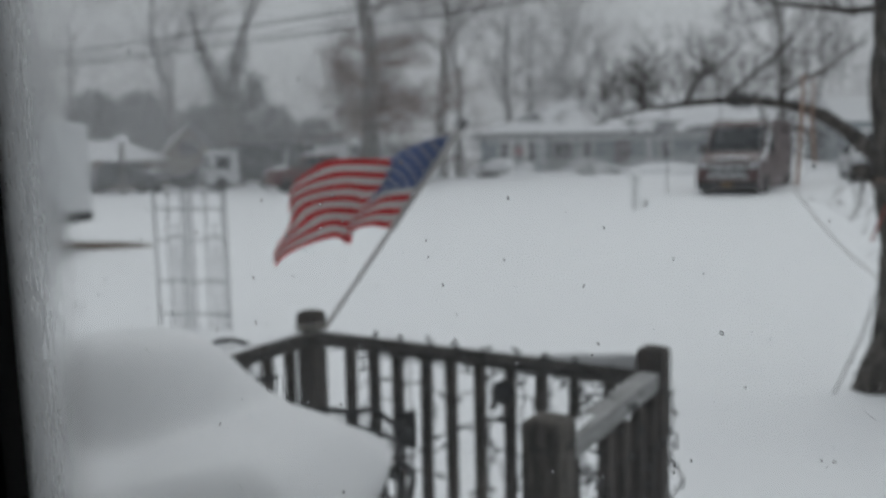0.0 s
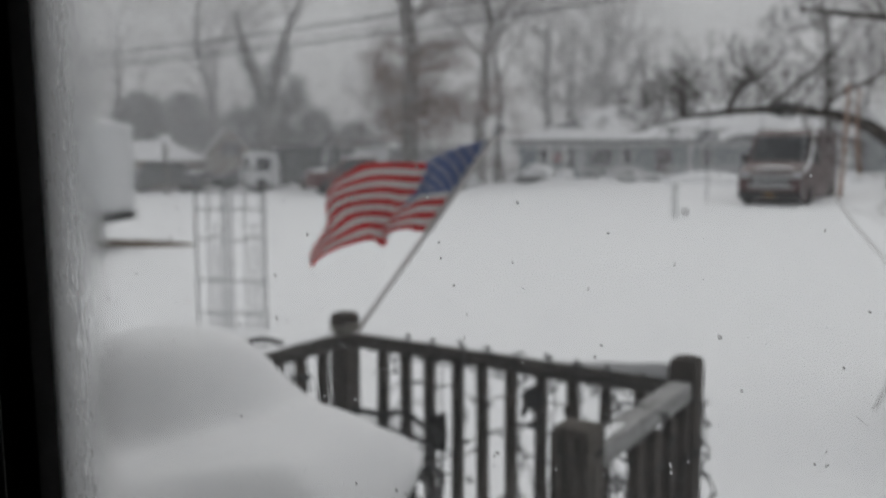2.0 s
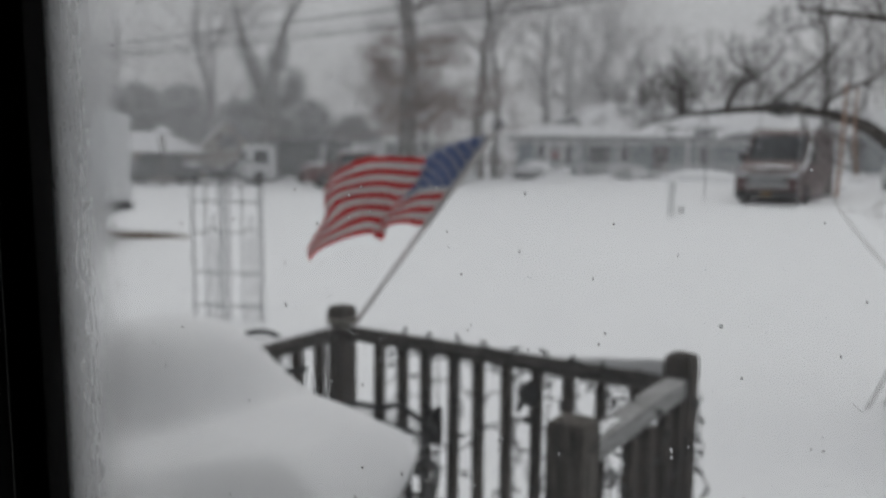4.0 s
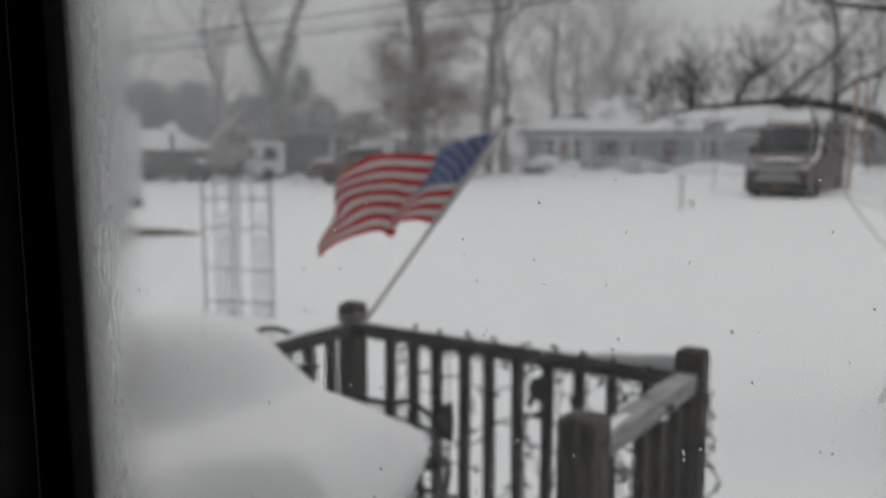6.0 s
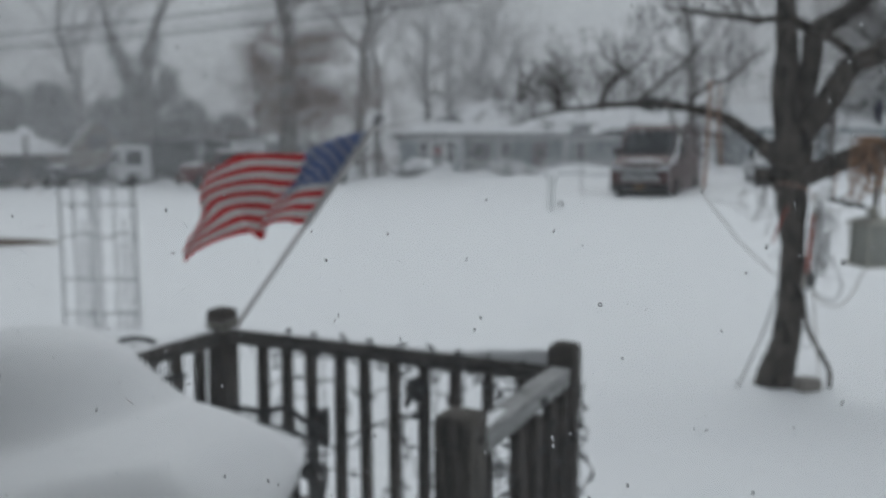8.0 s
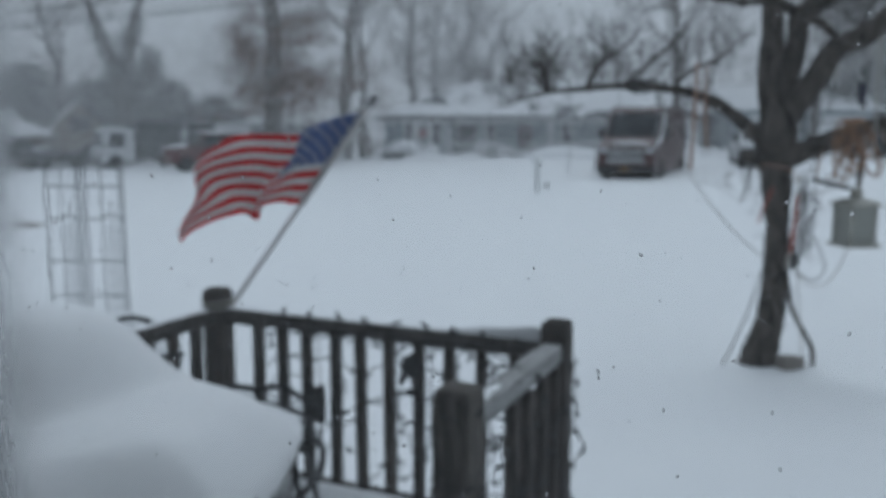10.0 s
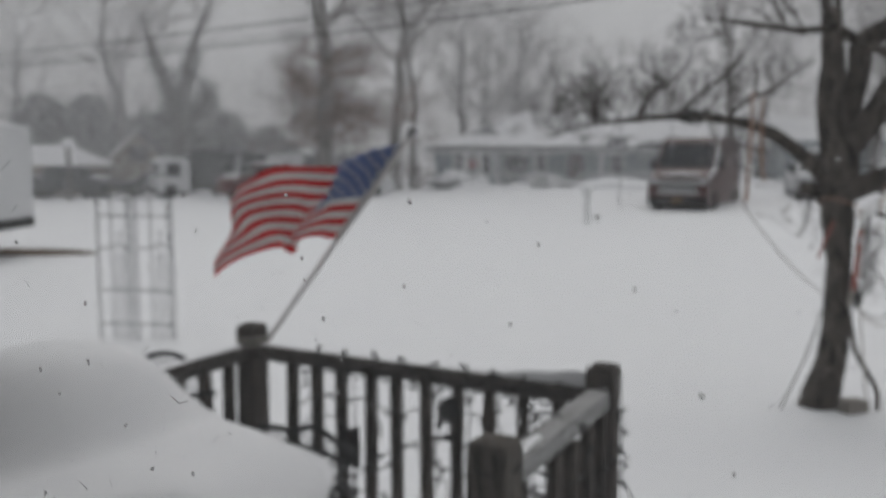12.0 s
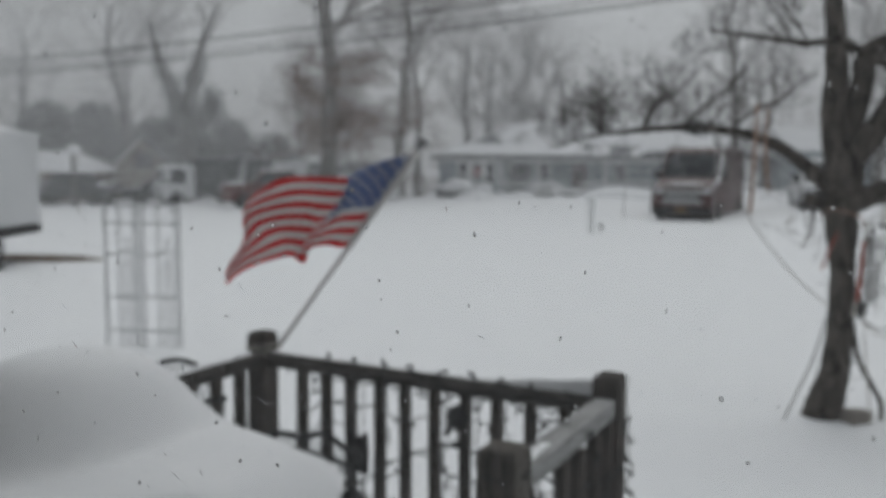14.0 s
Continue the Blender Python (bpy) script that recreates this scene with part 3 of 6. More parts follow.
def heap_height(u, v):
    """Top of the snow over the table: a broad shelf with a tall drift on one side."""
    r = math.hypot((u + 1.98) / 0.74, (v - 1.62) / 0.72)
    shelf = 0.985 + 0.165 * math.sqrt(max(0.0, 1 - r ** 4.0)) + 0.02 * max(0.0, 1 - r)
    wide = 0.205 if u > -2.2 else 0.38
    far = (u + 2.2) ** 2 / (2 * wide ** 2) + (v - 1.77) ** 2 / (2 * 0.32 ** 2)
    drift = 0.98 + 0.45 * math.exp(-0.75 * far ** 1.45)
    k = 36.0
    return math.log(math.exp(k * shelf) + math.exp(k * drift)) / k - 0.025 + 0.012 * noise.noise((u * 3, v * 3, 2))


def make_table():
    cu, cv = -2.12, 1.62
    table = thing("patio_table", "round black iron patio table buried under snow", "table", deck_pose(cu, cv, DECK_Z))
    part("tabletop", Shape().lathe([(0.02, 0.465), (0.60, 0.465), (0.615, 0.475), (0.615, 0.483), (0.6, 0.49), (0.02, 0.49)], 40), IRON, table)
    for i in range(4):
        a = radians(45 + 90 * i)
        c, s = math.cos(a), math.sin(a)
        part("leg", Shape().tube(curve_points([(c * 0.5, s * 0.5, 0.01), (c * 0.40, s * 0.40, 0.2), (c * 0.46, s * 0.46, 0.40), (c * 0.55, s * 0.55, 0.47)], 5), 0.012, 8), IRON, table)
    rings, n = 46, 160
    vs = []
    for j in range(rings + 1):
        q = j / rings
        for i in range(n):
            a = 2 * math.pi * i / n
            rad = q * (1 + 0.035 * noise.noise((math.cos(a) * 1.5, math.sin(a) * 1.5, 4)))
            eu, ev = math.cos(a), math.sin(a)
            stretch_u = 0.785 * eu ** 0.45 if eu > 0 else -1.35 * abs(eu)
            rad *= 1 - 0.42 * max(0.0, eu) * max(0.0, -ev)
            u, v = cu + rad * stretch_u * 0.965, cv + ev * rad * (0.74 if ev > 0 else 0.66)
            z = heap_height(u, v)
            z = 0.985 + (z - 0.985) * (1 - q ** 7) ** 0.5 if j < rings else 0.985
            vs.append((u, v, max(z, 0.985) - 0.085 * smooth(0.68, 1.0, q) * max(0.0, eu) ** 2))
    for j, (k, z) in enumerate(((0.985, 0.96), (0.93, 0.945), (0.4, 0.992), (0.01, 0.992))):
        for i in range(n):
            u, v, rim = vs[rings * n + i]
            vs.append((cu + (u - cu) * k, cv + (v - cv) * k, z + (rim - 0.985 if k > 0.9 else 0.0)))
    fs = [(j * n + i, j * n + (i + 1) % n, (j + 1) * n + (i + 1) % n, (j + 1) * n + i) for j in range(rings + 4) for i in range(n)]
    solid("snow_heap", Shape().add(vs, fs), SNOW, "tall rounded heap of snow piled on the patio table", "snow", deck_pose(0, 0))


def mesh_panel(w, d, step, r, bend):
    """Woven wire mesh over a panel of w by d, bent by bend(x, y)."""
    s = Shape()
    for i in range(-int(d / step), int(w / step) + 1):
        for sg in (1, -1):
            pts = []
            for k in range(9):
                y = d * k / 8
                x = i * step + (y if sg > 0 else d - y) * 0.6
                if 0 <= x <= w:
                    pts.append(bend(x, y))
            if len(pts) > 1:
                s.tube(pts, r, 3, close=False)
    return s


def make_chair(m, label, back=0.82, arms=True):
    chair = thing("patio_chair", label, "chair", m, "patio chairs")
    w = 0.46
    part("seat", mesh_panel(w, 0.44, 0.024, 0.0016, lambda x, y: (x - w / 2, y - 0.22, 0.42 - 0.03 * math.sin(math.pi * x / w))), IRON, chair, "open wire mesh seat")
    part("seat_frame", Shape().tube(curve_points([(-w / 2, -0.22, 0.42), (w / 2, -0.22, 0.42), (w / 2, 0.22, 0.42), (-w / 2, 0.22, 0.42), (-w / 2, -0.22, 0.42)], 6), 0.010, 8), IRON, chair)
    part("backrest", mesh_panel(w, (back - 0.42) * 0.9, 0.024, 0.0016, lambda x, y: (x - w / 2, 0.22 + y * 0.25, 0.44 + y * (1 - 0.25 * ((x - w / 2) / (w / 2)) ** 2))), IRON, chair, "open wire mesh backrest")
    part("back_frame", Shape().tube(curve_points([(-w / 2, 0.22, 0.42), (-w / 2, 0.26, back * 0.6 + 0.168), (-w / 4, 0.30, back - 0.03), (0, 0.31, back), (w / 4, 0.30, back - 0.03), (w / 2, 0.26, back * 0.6 + 0.168), (w / 2, 0.22, 0.42)], 6), 0.011, 8), IRON, chair)
    for sg in (-1, 1):
        x = sg * (w / 2 + 0.02)
        if arms:
            part("armrest", Shape().tube(curve_points([(x, 0.26, 0.62), (x, 0.05, 0.645), (x, -0.16, 0.63), (x, -0.235, 0.57), (x, -0.20, 0.46), (x, -0.10, 0.42)], 6), 0.011, 8), IRON, chair)
        for y in (-0.2, 0.2):
            part("leg", Shape().tube([(sg * (w / 2 - 0.01), y, 0.42), (sg * (w / 2 + 0.02), y * 1.15, 0.0)], 0.010, 8), IRON, chair)
    return chair


def make_chairs():
    c = make_chair(deck_pose(-1.60, 1.90, DECK_Z - 0.02, -60), "low black iron mesh patio seat beside the table", 0.49, False)
    copy_thing(c, deck_pose(-1.86, 2.22, DECK_Z, -8))
    make_chair(deck_pose(-2.42, 2.13, DECK_Z - 0.02, 6), "black iron mesh patio chair behind the snowy table", 0.735)


make_table()
make_chairs()


def make_string_lights():
    """Tangled dark cords with small bulbs, wound round the rails."""
    rng = random.Random(12)

    def strand(name, pts, m, label, r=0.0026, bulbs=9):
        line = curve_points(pts, 8)
        line = [p + Vector((rng.gauss(0, 0.004), rng.gauss(0, 0.004), rng.gauss(0, 0.004))) for p in line]
        st = thing(name, label, "string lights", m, "string lights")
        part("cord", Shape().tube(line, r, 5), CABLE, st)
        bulb = Shape().lathe([(0.002, -0.012), (0.006, -0.010), (0.0065, 0.0), (0.005, 0.010), (0.003, 0.022), (0.001, 0.03)], 7).mesh("bulb", CABLE)
        for i in range(bulbs):
            p = line[int((i + 0.5) * len(line) / bulbs)]
            part("bulb", bulb, CABLE, st, m=Matrix.Translation(p) @ pose(0, 0, 0, rng.uniform(0, 180), rng.uniform(0, 180), 0))

    for k in range(5):
        pts, x, z = [], 0.1 + 0.05 * k, -0.08 - 0.12 * k
        while x < 1.36:
            pts.append((x, rng.choice((-0.06, 0.045)), z + rng.gauss(0, 0.05)))
            x += rng.uniform(0.05, 0.13)
        strand("string_lights", pts, deck_pose(LU, FV, RAIL_Z), "dark tangled string of small lights woven through the balusters", bulbs=16)
    pts = []
    for i in range(60):
        a = i * 0.9
        pts.append((0.30 + i * 0.0175 + rng.gauss(0, 0.01), 0.046 * math.cos(a), -0.030 + (0.040 + 0.012 * rng.random()) * math.sin(a)))
    strand("string_lights", pts, deck_pose(LU, FV, RAIL_Z), "dark light cord wound loosely round the top rail", r=0.0032, bulbs=2)
    for x in (0.36, 0.47, 0.62, 0.70, 0.86, 0.98, 1.12, 1.22):
        pts = [(x + rng.gauss(0, 0.012), -0.05 + rng.gauss(0, 0.01), -0.03 - 0.085 * j) for j in range(rng.randint(4, 7))]
        strand("string_lights", pts, deck_pose(LU, FV, RAIL_Z), "loose hanging end of a dark light cord", bulbs=3)
    for k in range(3):
        pts, v = [], 0.08
        while v < 0.80:
            pts.append((rng.choice((-0.05, 0.06)), v, -0.06 - 0.14 * k + rng.gauss(0, 0.04)))
            v += rng.uniform(0.05, 0.12)
        strand("string_lights", pts, deck_pose(RU, NV, RAIL_Z), "dark tangled string of small lights on the stair railing", bulbs=9)
    pts = [(0.07 + rng.gauss(0, 0.012), rng.gauss(0, 0.02), 0.0 - 0.045 * j) for j in range(14)]
    strand("string_lights", pts, deck_pose(RU, FV, RAIL_Z - 0.05), "light cord hanging down the outside of the corner post", bulbs=10)
    pts = [(math.cos(j * 0.8) * 0.058, math.sin(j * 0.8) * 0.058, -0.03 - 0.0012 * j) for j in range(9)]
    strand("string_lights", pts, deck_pose(RU - 0.006, NV, POST_Z - 0.03), "cord tied once round the stair post", bulbs=1)
    pts = [(math.cos(j * 0.7) * 0.066, math.sin(j * 0.7) * 0.066, -0.22 - 0.004 * j + rng.gauss(0, 0.004)) for j in range(22)]
    strand("string_lights", pts, deck_pose(RU - 0.006, NV, POST_Z), "cord wound low round the stair post", bulbs=4)


def make_deck_ornaments():
    fl = thing("metal_flower", "black metal flower ornament fixed to a baluster", "ornament", deck_pose(-1.293, FV - 0.075, 1.114))
    for i in range(8):
        a = 2 * math.pi * i / 8
        pet = Shape().lathe([(0.004, 0.0), (0.011, 0.012), (0.013, 0.024), (0.008, 0.036), (0.002, 0.04)], 8)
        part("petal", pet, IRON, fl, m=Matrix.Rotation(a, 4, "Y") @ Matrix.Translation((0, 0, 0.010)) @ Matrix.Diagonal((1, 0.35, 1, 1)))
    part("flower_centre", Shape().lathe([(0.002, -0.008), (0.012, -0.005), (0.012, 0.005), (0.002, 0.008)], 10), IRON, fl, m=pose(0, 0, 0, 90))
    part("stem", Shape().tube(curve_points([(0, 0.012, 0), (-0.005, 0.012, -0.05), (0.004, 0.012, -0.12), (0.0, 0.02, -0.16)]), 0.003, 6), IRON, fl)
    for x, z, t in ((-0.032, -0.048, 35), (-0.004, -0.098, 78)):
        leaf = Shape().lathe([(0.001, -0.030), (0.011, -0.014), (0.014, 0.0), (0.010, 0.016), (0.001, 0.032)], 8)
        part("metal_leaf", leaf, IRON, fl, m=pose(x, 0, z, 0, t, 0) @ Matrix.Diagonal((1, 0.3, 1, 1)))
    ch = thing("wind_chime", "dark weathered wind chime hanging from the rail", "wind chime", deck_pose(-1.705, FV - 0.085, RAIL_Z - 0.03))
    part("string", Shape().tube([(-0.012, 0, 0.03), (-0.012, 0, -0.22)], 0.002, 5).tube([(0.03, 0, 0.02), (0.03, 0, -0.22)], 0.002, 5), CABLE, ch)
    part("top_plate", Shape().box(-0.02, -0.012, -0.25, 0.045, 0.012, -0.225, cut=0.005), CABLE, ch)
    for x, z0, z1, r in ((-0.022, -0.20, -0.40, 0.019), (0.012, -0.23, -0.36, 0.010), (0.036, -0.21, -0.36, 0.016), (0.028, -0.36, -0.47, 0.006)):
        part("tube", Shape().tube([(x, 0, z0), (x, 0, (z0 + z1) / 2), (x, 0, z1)], [r * 0.7, r, r * 0.8], 9), CABLE, ch)
    tie = Shape()
    rng = random.Random(2)
    for k in range(5):
        tie.tube([(math.cos(a) * (0.062 + rng.gauss(0, 0.002)), math.sin(a) * (0.062 + rng.gauss(0, 0.002)), -0.055 - 0.006 * k + 0.010 * math.cos(a + k)) for a in np.linspace(0, 6.28, 16)], 0.003, 5)
    solid("cord_tie", tie, CORD, "pale cord binding the flagpole to the corner post", "cord", deck_pose(LU, FV, POST_Z))


make_string_lights()
make_deck_ornaments()

# ---- flag on its slanting pole ----


def make_flag():
    # local x runs to the right along the rail, y outward, z up
    foot, tip = Vector((-0.113, 0.062, -0.25)), Vector((0.668, 0.10, 0.73))
    flag = thing("flag", "red, white and blue striped flag on a slanting white pole", "flag", deck_pose(LU, FV, POST_Z))
    ax = (tip - foot).normalized()
    part("pole", Shape().tube([foot, (foot + tip) / 2, tip], 0.0105, 12), POLEMETAL, flag, "white metal pole")
    part("finial", Shape().lathe([(0.004, -0.002), (0.013, 0.0), (0.012, 0.016), (0.019, 0.024), (0.021, 0.036), (0.015, 0.05), (0.004, 0.054)], 14), ALLOY, flag, "grey rounded pole end", m=Matrix.Translation(tip) @ ax.to_track_quat("Z", "Y").to_matrix().to_4x4())
    top, hoist, fly = tip - ax * 0.03, 0.455, 0.90
    side = Vector((-0.10, -1.0, 0.05)).normalized()
    # the upper edge leaves the pole level and sags towards the fly end
    reach = [Vector((0, 0, 0))]
    for i in range(100):
        q = (i + 0.5) / 100
        sag = radians(6 + 27 * smooth(0.2, 1.0, q) + 9 * math.sin(7.5 * q))
        reach.append(reach[-1] + Vector((-math.cos(sag), -0.15, -math.sin(sag))) * (fly * 0.88 / 100))

    def cloth(s, t, off=0.0):
        """A place on the cloth: s along the fly, t down the hoist, 0 to 1."""
        k = min(99.0, max(0.0, s * 100))
        i = int(k)
        p = top + reach[i].lerp(reach[i + 1], k - i)
        # away from the pole the cloth hangs more upright and gathers into folds
        hang = (-ax).lerp(Vector((-0.12 + 0.20 * s, 0.0, -0.97)), 0.85 * smooth(0.0, 0.6, s)).normalized()
        p += hang * hoist * t * (1 - 0.30 * smooth(0.0, 0.45, s) - 0.06 * s)
        amp = smooth(0, 0.45, s)
        w = 0.065 * amp * math.sin(2 * math.pi * (1.55 * s - 0.42 * t) + 0.4) + 0.022 * amp * math.sin(2 * math.pi * (3.4 * s + 0.9 * t) + 1.0)
        p += side * (w + off)
        p.z += 0.034 * amp * math.sin(2 * math.pi * (1.55 * s - 0.30 * t) + 1.6) * (0.45 + 0.55 * t)
        p.x += 0.030 * amp * t * math.sin(2 * math.pi * (1.2 * s + 0.3 * t))
        return p

    def patch(s0, s1, t0, t1, ns, nt):
        sh = Shape()
        k = (ns + 1) * (nt + 1)
        vs = [cloth(s0 + (s1 - s0) * i / ns, t0 + (t1 - t0) * j / nt, off) for off in (0.0007, -0.0007) for j in range(nt + 1) for i in range(ns + 1)]
        fs = []
        for j in range(nt):
            for i in range(ns):
                a = j * (ns + 1) + i
                fs += [(a, a + 1, a + ns + 2, a + ns + 1), (k + a, k + a + ns + 1, k + a + ns + 2, k + a + 1)]
        for j in range(nt):
            a, b = j * (ns + 1), j * (ns + 1) + ns
            fs += [(a, a + ns + 1, k + a + ns + 1, k + a), (b, k + b, k + b + ns + 1, b + ns + 1)]
        return sh.add(vs, fs)

    for i in range(13):
        s0 = 0.40 if i < 7 else 0.0
        mat, lab = (FLAGRED, "red stripe") if i % 2 == 0 else (FLAGWHITE, "white stripe")
        part("stripe", patch(s0, 1.0, i / 13, (i + 1) / 13, 48 if s0 else 72, 3), mat, flag, lab)
    part("canton", patch(0.0, 0.40, 0.0, 7 / 13, 30, 12), FLAGBLUE, flag, "blue field")
    for row in range(9):
        for col in range(6 if row % 2 == 0 else 5):
            s = 0.40 * ((col + 0.5) / 6 if row % 2 == 0 else (col + 1) / 6)
            t = 7 / 13 * (row + 0.75) / 9.5
            vs = []
            for off in (0.0016, -0.0016):
                vs.append(cloth(s, t, off))
                for k in range(10):
                    a, r = math.pi * k / 5, 0.014 if k % 2 == 0 else 0.006
                    vs.append(cloth(s + r * math.sin(a) / fly, t - r * math.cos(a) / hoist, off))
            fs = [(0, 1 + k, 1 + (k + 1) % 10) for k in range(10)] + [(11, 12 + (k + 1) % 10, 12 + k) for k in range(10)]
            part("star", Shape().add(vs, fs), FLAGWHITE, flag, flat=True)
    part("sleeve", Shape().tube([top - ax * (hoist * k / 5) for k in range(6)], [0.0125, 0.013, 0.0135, 0.013, 0.0135, 0.014], 10, close=False), FLAGWHITE, flag, "white pole sleeve")


make_flag()

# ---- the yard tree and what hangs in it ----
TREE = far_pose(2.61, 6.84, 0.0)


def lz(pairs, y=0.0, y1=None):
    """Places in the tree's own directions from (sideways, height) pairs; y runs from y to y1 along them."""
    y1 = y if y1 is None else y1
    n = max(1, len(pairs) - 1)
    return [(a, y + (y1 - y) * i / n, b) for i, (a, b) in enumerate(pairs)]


def make_tree():
    rng = random.Random(21)
    tree = thing("yard_tree", "bare gnarled tree with dark rough bark in the snow", "tree", TREE)

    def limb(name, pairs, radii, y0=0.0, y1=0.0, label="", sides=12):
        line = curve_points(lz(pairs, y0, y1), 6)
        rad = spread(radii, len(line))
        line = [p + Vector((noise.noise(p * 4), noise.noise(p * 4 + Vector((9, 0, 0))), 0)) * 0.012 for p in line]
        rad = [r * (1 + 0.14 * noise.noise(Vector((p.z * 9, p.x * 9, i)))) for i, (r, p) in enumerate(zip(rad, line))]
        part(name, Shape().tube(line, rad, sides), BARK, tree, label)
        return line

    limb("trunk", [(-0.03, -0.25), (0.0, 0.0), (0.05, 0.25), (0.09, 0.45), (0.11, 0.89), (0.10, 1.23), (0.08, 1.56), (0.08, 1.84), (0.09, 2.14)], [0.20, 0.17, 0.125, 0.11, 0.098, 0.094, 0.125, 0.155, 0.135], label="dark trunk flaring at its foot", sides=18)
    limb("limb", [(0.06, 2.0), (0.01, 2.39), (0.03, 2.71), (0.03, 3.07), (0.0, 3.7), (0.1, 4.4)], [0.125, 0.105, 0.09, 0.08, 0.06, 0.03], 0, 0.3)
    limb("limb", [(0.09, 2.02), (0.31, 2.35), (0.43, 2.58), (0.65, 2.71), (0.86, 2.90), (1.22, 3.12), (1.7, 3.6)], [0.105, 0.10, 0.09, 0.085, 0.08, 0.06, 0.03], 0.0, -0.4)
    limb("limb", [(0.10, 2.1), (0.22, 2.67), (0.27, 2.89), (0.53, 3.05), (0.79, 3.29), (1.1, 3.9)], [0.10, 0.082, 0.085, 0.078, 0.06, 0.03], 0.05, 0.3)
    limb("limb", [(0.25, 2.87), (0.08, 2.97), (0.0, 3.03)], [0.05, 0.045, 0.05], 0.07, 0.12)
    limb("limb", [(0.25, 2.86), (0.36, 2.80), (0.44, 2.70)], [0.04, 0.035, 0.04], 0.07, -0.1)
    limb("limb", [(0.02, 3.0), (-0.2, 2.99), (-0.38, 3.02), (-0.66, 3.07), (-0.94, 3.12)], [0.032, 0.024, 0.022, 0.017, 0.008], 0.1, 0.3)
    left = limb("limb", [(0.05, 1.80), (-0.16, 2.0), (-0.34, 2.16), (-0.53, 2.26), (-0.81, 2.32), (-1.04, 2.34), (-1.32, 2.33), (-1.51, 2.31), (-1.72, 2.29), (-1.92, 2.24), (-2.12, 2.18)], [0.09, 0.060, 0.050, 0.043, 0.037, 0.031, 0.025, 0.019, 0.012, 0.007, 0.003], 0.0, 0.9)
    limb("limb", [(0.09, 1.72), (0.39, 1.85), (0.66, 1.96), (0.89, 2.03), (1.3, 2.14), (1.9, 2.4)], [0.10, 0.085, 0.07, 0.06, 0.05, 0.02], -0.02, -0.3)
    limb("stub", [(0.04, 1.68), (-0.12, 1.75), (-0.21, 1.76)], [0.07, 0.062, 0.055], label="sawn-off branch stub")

    tw = Shape()
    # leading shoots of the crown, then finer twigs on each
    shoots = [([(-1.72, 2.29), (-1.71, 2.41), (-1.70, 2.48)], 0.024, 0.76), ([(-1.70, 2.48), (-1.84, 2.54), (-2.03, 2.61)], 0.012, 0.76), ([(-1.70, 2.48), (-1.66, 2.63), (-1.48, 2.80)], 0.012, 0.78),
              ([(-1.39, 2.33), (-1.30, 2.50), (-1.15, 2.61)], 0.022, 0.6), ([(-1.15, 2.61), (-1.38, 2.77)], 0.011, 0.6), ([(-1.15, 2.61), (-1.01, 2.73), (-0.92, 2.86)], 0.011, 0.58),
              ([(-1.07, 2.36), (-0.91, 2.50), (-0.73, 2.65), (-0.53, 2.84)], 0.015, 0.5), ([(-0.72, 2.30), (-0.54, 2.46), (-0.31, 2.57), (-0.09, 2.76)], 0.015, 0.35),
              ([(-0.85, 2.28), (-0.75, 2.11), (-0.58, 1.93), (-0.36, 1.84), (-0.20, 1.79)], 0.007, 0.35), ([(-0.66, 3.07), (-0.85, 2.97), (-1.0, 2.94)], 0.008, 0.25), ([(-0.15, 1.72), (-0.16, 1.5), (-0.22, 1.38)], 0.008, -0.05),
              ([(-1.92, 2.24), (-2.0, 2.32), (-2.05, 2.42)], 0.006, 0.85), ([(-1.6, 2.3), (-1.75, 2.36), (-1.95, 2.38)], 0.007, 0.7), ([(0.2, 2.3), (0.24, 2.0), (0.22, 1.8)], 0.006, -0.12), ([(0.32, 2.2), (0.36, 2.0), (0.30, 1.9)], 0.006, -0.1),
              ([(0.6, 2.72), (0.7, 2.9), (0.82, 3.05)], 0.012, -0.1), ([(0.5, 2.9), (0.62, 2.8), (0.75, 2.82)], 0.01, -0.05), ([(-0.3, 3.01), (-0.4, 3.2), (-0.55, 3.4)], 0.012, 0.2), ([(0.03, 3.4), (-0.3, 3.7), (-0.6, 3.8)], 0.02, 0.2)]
    for pairs, r, y in shoots:
        line = curve_points(lz(pairs, y, y + 0.05), 5)
        tw.tube(line, spread([r, r * 0.55], len(line)), 6, close=False)
        for i, p in enumerate(line):
            if i > 1:
                d = Vector((rng.gauss(-0.1, 0.6), rng.gauss(0, 0.5), rng.gauss(0.35, 0.5))).normalized()
                grow(tw, rng, p, d, rng.uniform(0.11, 0.22), max(0.0026, r * 0.30), 2, 4, 0.5, (2, 3), 0.9, 0.0022)
    for p in left[18:] + left[26:]:
        if rng.random() < 0.9:
            grow(tw, rng, p, Vector((rng.gauss(-0.3, 0.6), rng.gauss(0, 0.6), rng.gauss(0.55, 0.4))).normalized(), rng.uniform(0.12, 0.25), 0.0040, 3, 4, 0.45, (1, 3), 0.9, 0.0014)
    for k in range(16):
        p = Vector((rng.uniform(-0.5, 1.2), rng.uniform(-0.3, 0.3), rng.uniform(2.9, 3.6)))
        grow(tw, rng, p, Vector((rng.gauss(0, 0.7), rng.gauss(0, 0.5), 0.4)).normalized(), 0.35, 0.01, 2, 4, 0.3, (1, 3), 0.8, 0.002)
    part("twigs", tw, TWIG, tree, "fine bare twigs")
    vine = Shape()
